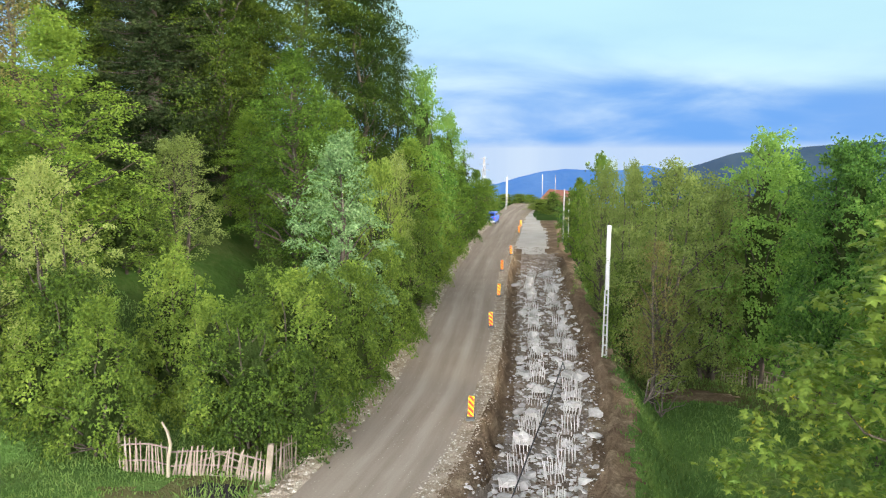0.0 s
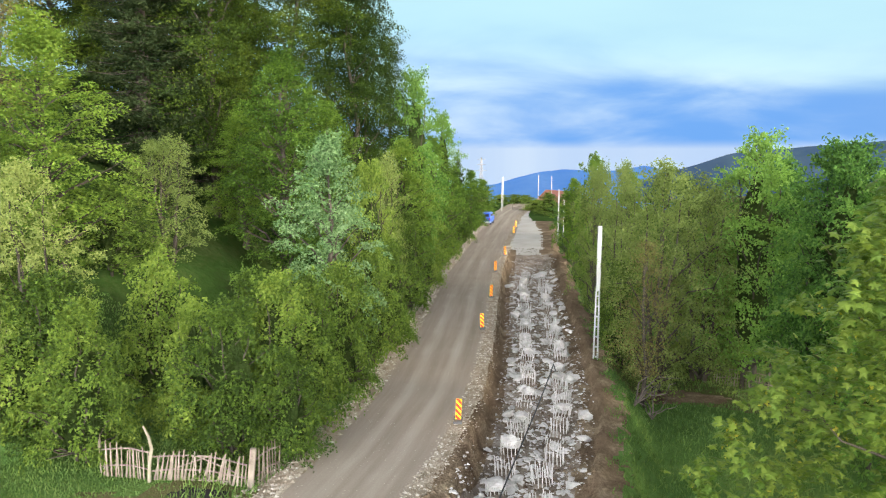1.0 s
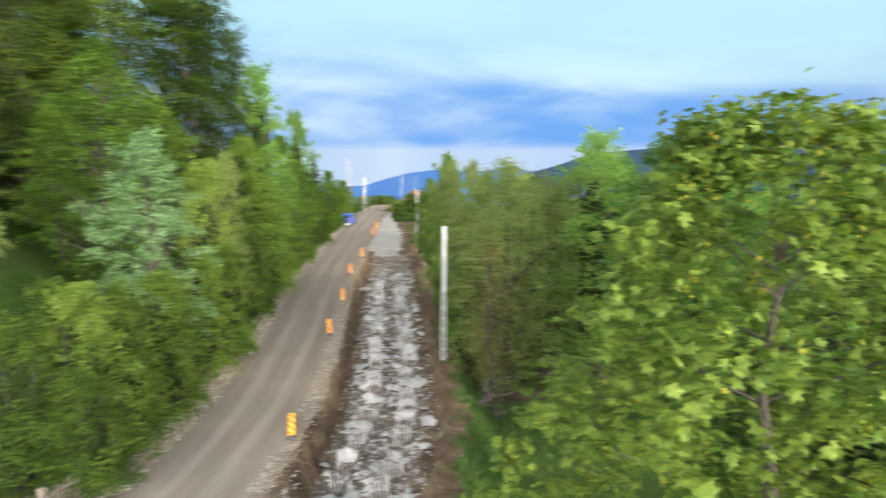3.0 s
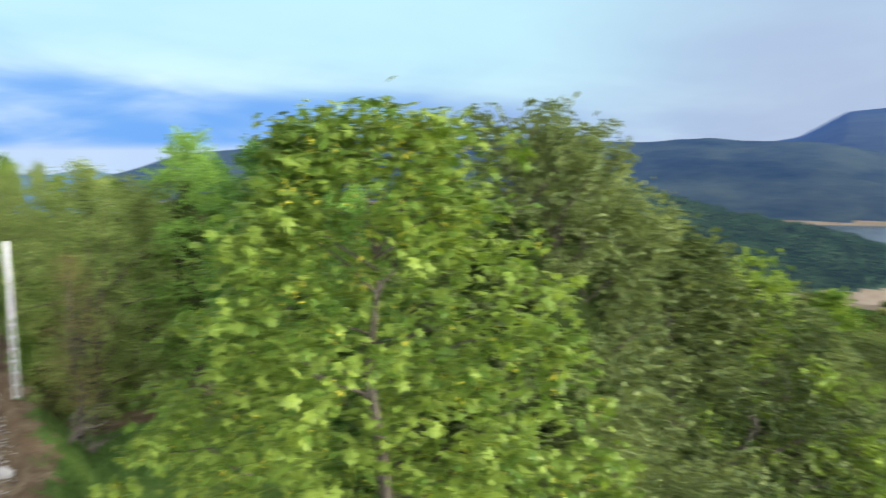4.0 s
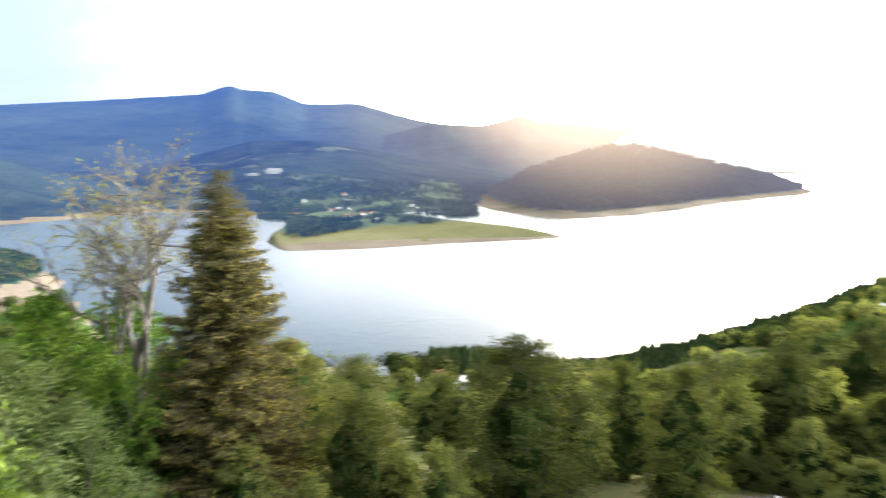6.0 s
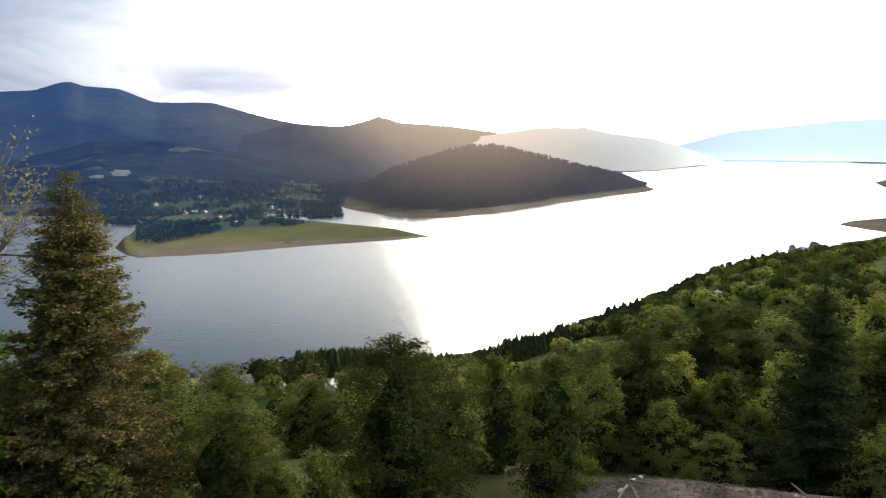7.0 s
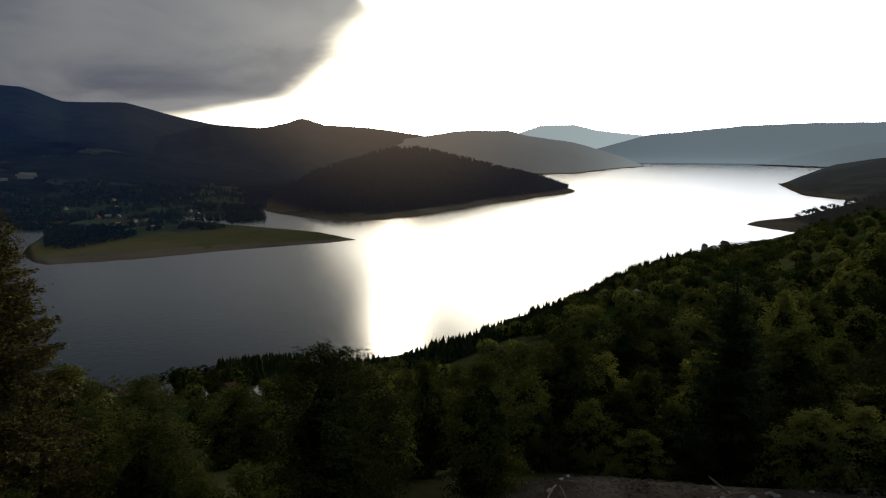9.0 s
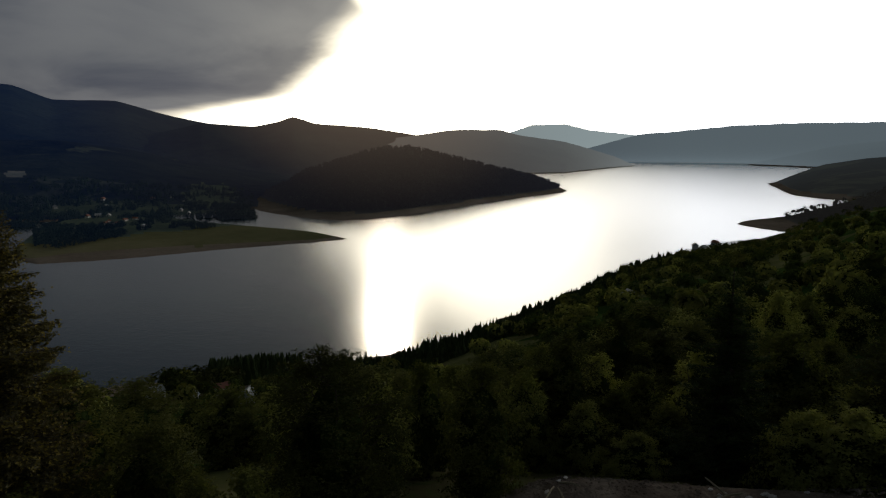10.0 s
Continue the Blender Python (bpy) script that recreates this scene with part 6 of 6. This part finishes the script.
def picket_fence(label, a, b, n, h, seed, sway, rails=(0.3, 0.8), post_every=99, lean=0.0):
    rng = np.random.default_rng(seed)
    a, b = np.array(a), np.array(b)
    turn = math.degrees(math.atan2(b[1] - a[1], b[0] - a[0]))
    ln = float(np.linalg.norm(b - a))
    ga, gb = float(height(*a)), float(height(*b))
    root = empty("picket_fence", pose(a[0], a[1], ga, 0, 0, turn), label, "fence")
    for k in range(n):
        t = (k + 0.5) / n
        x, y = a + (b - a) * t
        z = float(height(x, y)) - ga
        put("picket", PICKETS[int(rng.integers(0, 6))], root, at=pose(ln * t + rng.normal() * 0.02, -0.05, z - 0.02 + rng.uniform(-0.03, 0.06), lean + rng.normal() * 2, sway + rng.normal() * sway * 0.5 + rng.normal() * 2, rng.normal() * 6) @ Matrix.Diagonal((rng.uniform(0.85, 1.3), 1, h * rng.uniform(0.82, 1.12), 1)))
    for r in rails:
        v, f = tube(wander([0.0, 0.0, r * h], [ln, 0.0, gb - ga + r * h * rng.uniform(0.92, 1.05)], rng, 6, 0.012), [0.035] * 6, 5)
        put("rail", mesh_np("rail", v, f, M["wood"]), root)
    return root


def near_fence():
    gate = picket_fence("leaning weathered grey picket fence beside the dirt road", (-10.3, 26.15), (-6.75, 26.0), 27, 1.12, 1, 9)
    v, f = join([tube([[0.6, 0.03, 0.35], [2.2, 0.03, 0.95]], [0.03, 0.03], 5), tube([[1.7, 0.03, 0.95], [3.3, 0.03, 0.25]], [0.03, 0.03], 5)])
    put("brace", mesh_np("brace", v, f, M["wood"]), gate)
    put("rail", mesh_np("rail", *tube([[1.5, -0.10, 0.06], [2.9, -0.10, 0.03]], [0.035, 0.03], 5), M["wood"]), gate)
    picket_fence("upright weathered picket fence beside the meadow", (-12.3, 26.5), (-10.35, 26.15), 13, 1.28, 2, 1)
    picket_fence("old picket fence running up from the road", (-13.4, 28.6), (-12.35, 26.55), 10, 1.25, 3, 1)
    picket_fence("thin picket fence beside the road bank", (-6.4, 26.1), (-5.85, 27.4), 8, 1.3, 4, 2)
    g = float(height(-6.6, 25.95))
    bm = box(0.24, 0.22, 1.75, 0, 0, -0.2, 0.03)
    for q in bm.verts:
        q.co.x += 0.06 * q.co.z
    post = part("gate_post", bm, M["wood"], None)
    post.matrix_basis = pose(-6.6, 25.95, g, 2, 3, 8)
    tagged(post, "thick squared grey wooden gate post", "post")
    g = float(height(-10.3, 26.1))
    v, f = tube([[0, 0, -0.2], [0.05, 0, 0.7], [0.16, 0.0, 1.3], [0.06, 0.02, 1.75], [-0.12, 0.02, 2.15]], [0.075, 0.07, 0.065, 0.055, 0.035], 8)
    put("crooked_post", mesh_np("crooked_post", v, f, M["barked"], smooth=True), None, "crooked pale peeled branch used as fence post", "post", at=pose(-10.35, 25.95, g))
    picket_fence("dark leaning picket fence under the meadow trees", (18.9, 48.0), (23.6, 44.6), 30, 1.15, 6, 2)
    picket_fence("plank fence at the bend of the road", (15.3, 152), (21.5, 150.5), 22, 1.2, 7, 1)


near_fence()


def fallen_branches():
    rng = np.random.default_rng(61)
    for x, y, h, turn in ((11.0, 38.4, 2.6, 20), (12.4, 39.6, 2.2, 75)):
        g = float(height(x, y))
        pieces = []
        for k in range(5):
            a = radians(turn) + rng.uniform(-0.9, 0.9)
            ln = h * rng.uniform(0.6, 1.1)
            pieces.append(tube(wander([0, 0, 0.05], [ln * math.cos(a), ln * math.sin(a), ln * rng.uniform(0.2, 0.8)], rng, 6, 0.2), np.linspace(0.05, 0.012, 6), 5))
        put("fallen_branch", mesh_np("fallen_branch", *join(pieces), M["pale_bark"], smooth=True), None, "dead forked branch lying on the grass bank", "branch", at=pose(x, y, g))


fallen_branches()

# ---------------------------------------------------------------- far road: van and houses


def van():
    root = empty("van", pose(8.3, 122.5, float(height(8.3, 122.5)), 0, 0, -14), "small blue van parked at the road edge", "van")
    bm = box(1.75, 3.9, 0.95, 0, 0, 0.32, 0.10)
    part("body", bm, M["blue"], root)
    part("cabin", box(1.6, 2.7, 0.72, 0, -0.4, 1.26, 0.14), M["blue"], root)
    part("rear_window", box(1.25, 0.04, 0.42, 0, -1.76, 1.38, 0.015), M["glass"], root, "dark rear window")
    for s in (-1, 1):
        part("side_window", box(0.04, 1.9, 0.40, s * 0.80, -0.4, 1.40, 0.015), M["glass"], root, "dark side window")
        part("tail_lamp", box(0.14, 0.05, 0.30, s * 0.74, -1.96, 0.85, 0.02), M["red"], root, "red tail lamp")
        for y in (-1.25, 1.25):
            w = bmesh.new()
            bmesh.ops.create_cone(w, cap_ends=True, segments=16, radius1=0.31, radius2=0.31, depth=0.2, matrix=Matrix.Translation((s * 0.80, y, 0.31)) @ Matrix.Rotation(radians(90), 4, "Y"))
            part("wheel", w, M["tyre"], root, "black wheel")
    part("bumper", box(1.7, 0.16, 0.22, 0, -1.98, 0.36, 0.03), M["white"], root, "pale bumper")


van()


def house(x, y, z, w, l, h, turn, roof, wall, label, group=""):
    root = empty("house", pose(x, y, z, 0, 0, turn), label, "house", group)
    part("wall", box(w, l, h + 1.0, 0, 0, -1.0), wall, root)
    bm = bmesh.new()
    o, r = 0.35, w * 0.42
    a = [bm.verts.new(p) for p in ((-w / 2 - o, -l / 2 - o, h - 0.15), (w / 2 + o, -l / 2 - o, h - 0.15), (w / 2 + o, l / 2 + o, h - 0.15), (-w / 2 - o, l / 2 + o, h - 0.15), (0, -l / 2 - o, h + r), (0, l / 2 + o, h + r))]
    for f in ((0, 1, 4), (2, 3, 5), (1, 2, 5, 4), (3, 0, 4, 5), (0, 3, 2, 1)):
        bm.faces.new([a[i] for i in f])
    part("roof", bm, roof, root)
    for s in (-1, 1):
        part("window", box(0.06, 0.33 * h, 0.36 * h, s * (w / 2 + 0.01), -l * 0.2, h * 0.4), M["glass"], root)
        part("window", box(0.3 * h, 0.06, 0.36 * h, w * 0.22 * s, -l / 2 - 0.01, h * 0.4), M["glass"], root)
    return root


def houses():
    rng = np.random.default_rng(88)
    for b, d, w, l, roof, wall, turn, lab in ((100.3, 196, 4.2, 3.6, "tin", "house_wall", 20, "small house with a grey tin roof among trees"), (107.1, 172, 3.2, 3.6, "tin", "house_wall", 60, "pale hut with a shiny roof on the slope"), (105.2, 190, 2.6, 3.0, "tile", "house_wall", 10, "small hut with a brown roof near the shore"), (103.0, 180, 1.8, 1.8, "tin", "house_wall", 30, "tiny white shed in the meadow"), (137.3, 246, 4.6, 3.2, "tin", "house_wall", 70, "house with a bright white roof on the wooded slope"),
                                            (142.6, 520, 4.5, 5.0, "tin", "house_wall", 10, "white lakeside house among shore trees"), (142.0, 540, 4.0, 4.0, "tin", "house_wall", 50, "white lakeside house near the headland"), (143.4, 560, 4.0, 4.5, "tile", "house_wall", 80, "white lakeside house with a brown roof")):
        x, y = at_view(b, d)
        house(x + 2.8, y + 2.0, float(height(x + 2.8, y + 2.0)), w, l, 2.4, turn, M[roof], M[wall], lab)
    face = hill_points("hill_middle", 400, rng, 80, lambda p: 93.5 < bearing(p) < 106 and 800 < math.hypot(p[0], p[1]) < 1010)
    spots = [(*at_view(rng.uniform(97.2, 102.5), rng.uniform(655, 735)), LAKE + 3.4) for _ in range(8)] + face[:11]
    for i, (x, y, z) in enumerate(spots):
        k = 0.9 if i < 8 else 1.25
        house(x, y, z, rng.uniform(2.4, 3.6) * k, rng.uniform(3.0, 5.0) * k, 2.0 * k, rng.uniform(0, 180), M["tin" if rng.random() < 0.45 else "tile"], M["house_wall"], "small white village house beyond the lake", "village houses")
    house(37.5, 232, -9.3, 9, 11, 5.0, 30, M["tile"], M["plaster"], "house with a red-brown roof beyond the road bend")


houses()


def spit_trees():
    rng = np.random.default_rng(15)
    spots = []
    while len(spots) < 620:
        b = rng.uniform(93.0, 98.8) if rng.random() < 0.6 else rng.uniform(96, 105)
        d = rng.uniform(545 + 14 * max(0, b - 94.5), 700) if b < 98.8 else rng.uniform(640, 720 if b < 102 else 690)
        x, y = at_view(b, d)
        if b > 97 and lumps(np.array(x), np.array(y), 22, 2) > 0.1:
            continue
        spots.append((x, y, LAKE + 2.4))
    small_wood("village_wood", "green trees round the lakeside village", spots, lambda x, y: rng.random() < 0.12, M["far_village"], rng, (3.2, 5.6), 60)
    hill = hill_points("hill_middle", 1500, rng, 80, lambda p: 91 < bearing(p) < 108 and math.hypot(p[0], p[1]) < 1150 and lumps(np.array(p[0]), np.array(p[1]), 26, 4) < 0.12)
    small_wood("village_wood", "hedges and trees between the fields above the village", hill, lambda x, y: rng.random() < 0.2, M["far_village"], rng, (5.0, 9.0), 40)


spit_trees()


def spoil_ground():
    rng = np.random.default_rng(44)
    spots = []
    for _ in range(3200):
        b, d = rng.uniform(117, 162), rng.uniform(24, 34)
        x, y = at_view(b, d)
        spots.append((x, y, float(height(x, y)), float(rng.uniform(0.03, 0.13) * (1.8 if rng.random() < 0.06 else 1))))
    stones("spoil_stones", "stones scattered over bare earth beside the road", spots, M["spoil"], rng)
    for i in range(48):
        b, d = rng.uniform(124, 157) if i % 2 else rng.uniform(136, 143), rng.uniform(28, 33)
        x, y = at_view(b, d)
        s = rng.uniform(0.14, 0.42)
        put("concrete_chunk", CHUNKS[int(rng.integers(0, 8))], None, "pale lump of rubble on bare earth", "rubble", "rubble on the bare earth", at=pose(x, y, float(height(x, y)) + 0.05, rng.uniform(-20, 20), 0, rng.uniform(0, 360)) @ Matrix.Diagonal((s * 1.4, s, s * 0.7, 1)))
    for i in range(16):
        b, d = rng.uniform(120, 155), rng.uniform(28, 32.5)
        x, y = at_view(b, d)
        ln = rng.uniform(0.8, 2.2)
        put("broken_board", mesh_np("broken_board", *tube(wander([0, 0, 0.06], [ln, 0, rng.uniform(0.05, 0.35)], rng, 4, 0.05), [0.05, 0.05, 0.045, 0.03], 5), M["barked"]), None, "broken pale piece of wood on bare earth", "wood scrap", at=pose(x, y, float(height(x, y)), 0, 0, rng.uniform(0, 360)))


spoil_ground()


def grass(name, label, count, place, tall, seed):
    rng = np.random.default_rng(seed)
    P = []
    while len(P) < count:
        q = place(rng)
        if q is not None:
            P.append(q)
    p = np.array(P)
    k = len(p)
    g = height(p[:, 0], p[:, 1])
    a = rng.uniform(0, 6.28, k)
    h = rng.uniform(*tall, k)
    w = rng.uniform(0.012, 0.03, k)
    d = np.stack([np.cos(a), np.sin(a), np.zeros(k)], 1)
    lean = rng.normal(size=(k, 3)) * [1, 1, 0] * h[:, None] * 0.35
    o = np.stack([p[:, 0], p[:, 1], g - 0.02], 1)
    v = np.stack([o - d * w[:, None], o + d * w[:, None], o + lean * 0.45 + [0, 0, 1] * h[:, None] * 0.6 + d * w[:, None] * 0.8, o + lean + [0, 0, 1] * h[:, None]], 1)
    f = np.arange(k)[:, None, None] * 4 + np.array([(0, 1, 2), (0, 2, 3)])[None]
    put(name, mesh_np(name, v.reshape(-1, 3), f.reshape(-1, 3), M["blade"]), None, label, "grass", kind="stuff")


def left_meadow(rng):
    x, y = rng.uniform(-22, -5.2), rng.uniform(18, 36)
    u = x - float(road_x(y))
    if u > -3.3 or np.hypot((x + 8.3) / 1.25, (y - 24.9) / 0.55) < 1.15 or (np.hypot((x + 7.6) / 4.6, (y - 23.8) / 2.3) < 1 and rng.random() < 0.8):
        return None
    return x, y


def right_meadow(rng):
    x, y = rng.uniform(7, 30), rng.uniform(22, 56)
    u = x - float(road_x(y))
    if u < 9.9 + 0.5 * math.sin(y * 2.1) or np.hypot((x - 15.5) / 3.4, (y - 43.5) / 1.3) < 1.0:
        return None
    return x, y


def bank(rng):
    y = rng.uniform(24, 110)
    return float(road_x(y)) - rng.uniform(3.2, 6.0), y


grass("meadow_grass", "green meadow grass beside the fence", 42000, left_meadow, (0.06, 0.20), 1)
grass("meadow_grass", "tall green grass below the excavation", 38000, right_meadow, (0.10, 0.30), 2)
grass("bank_grass", "rough grass on the road bank", 14000, bank, (0.12, 0.42), 3)
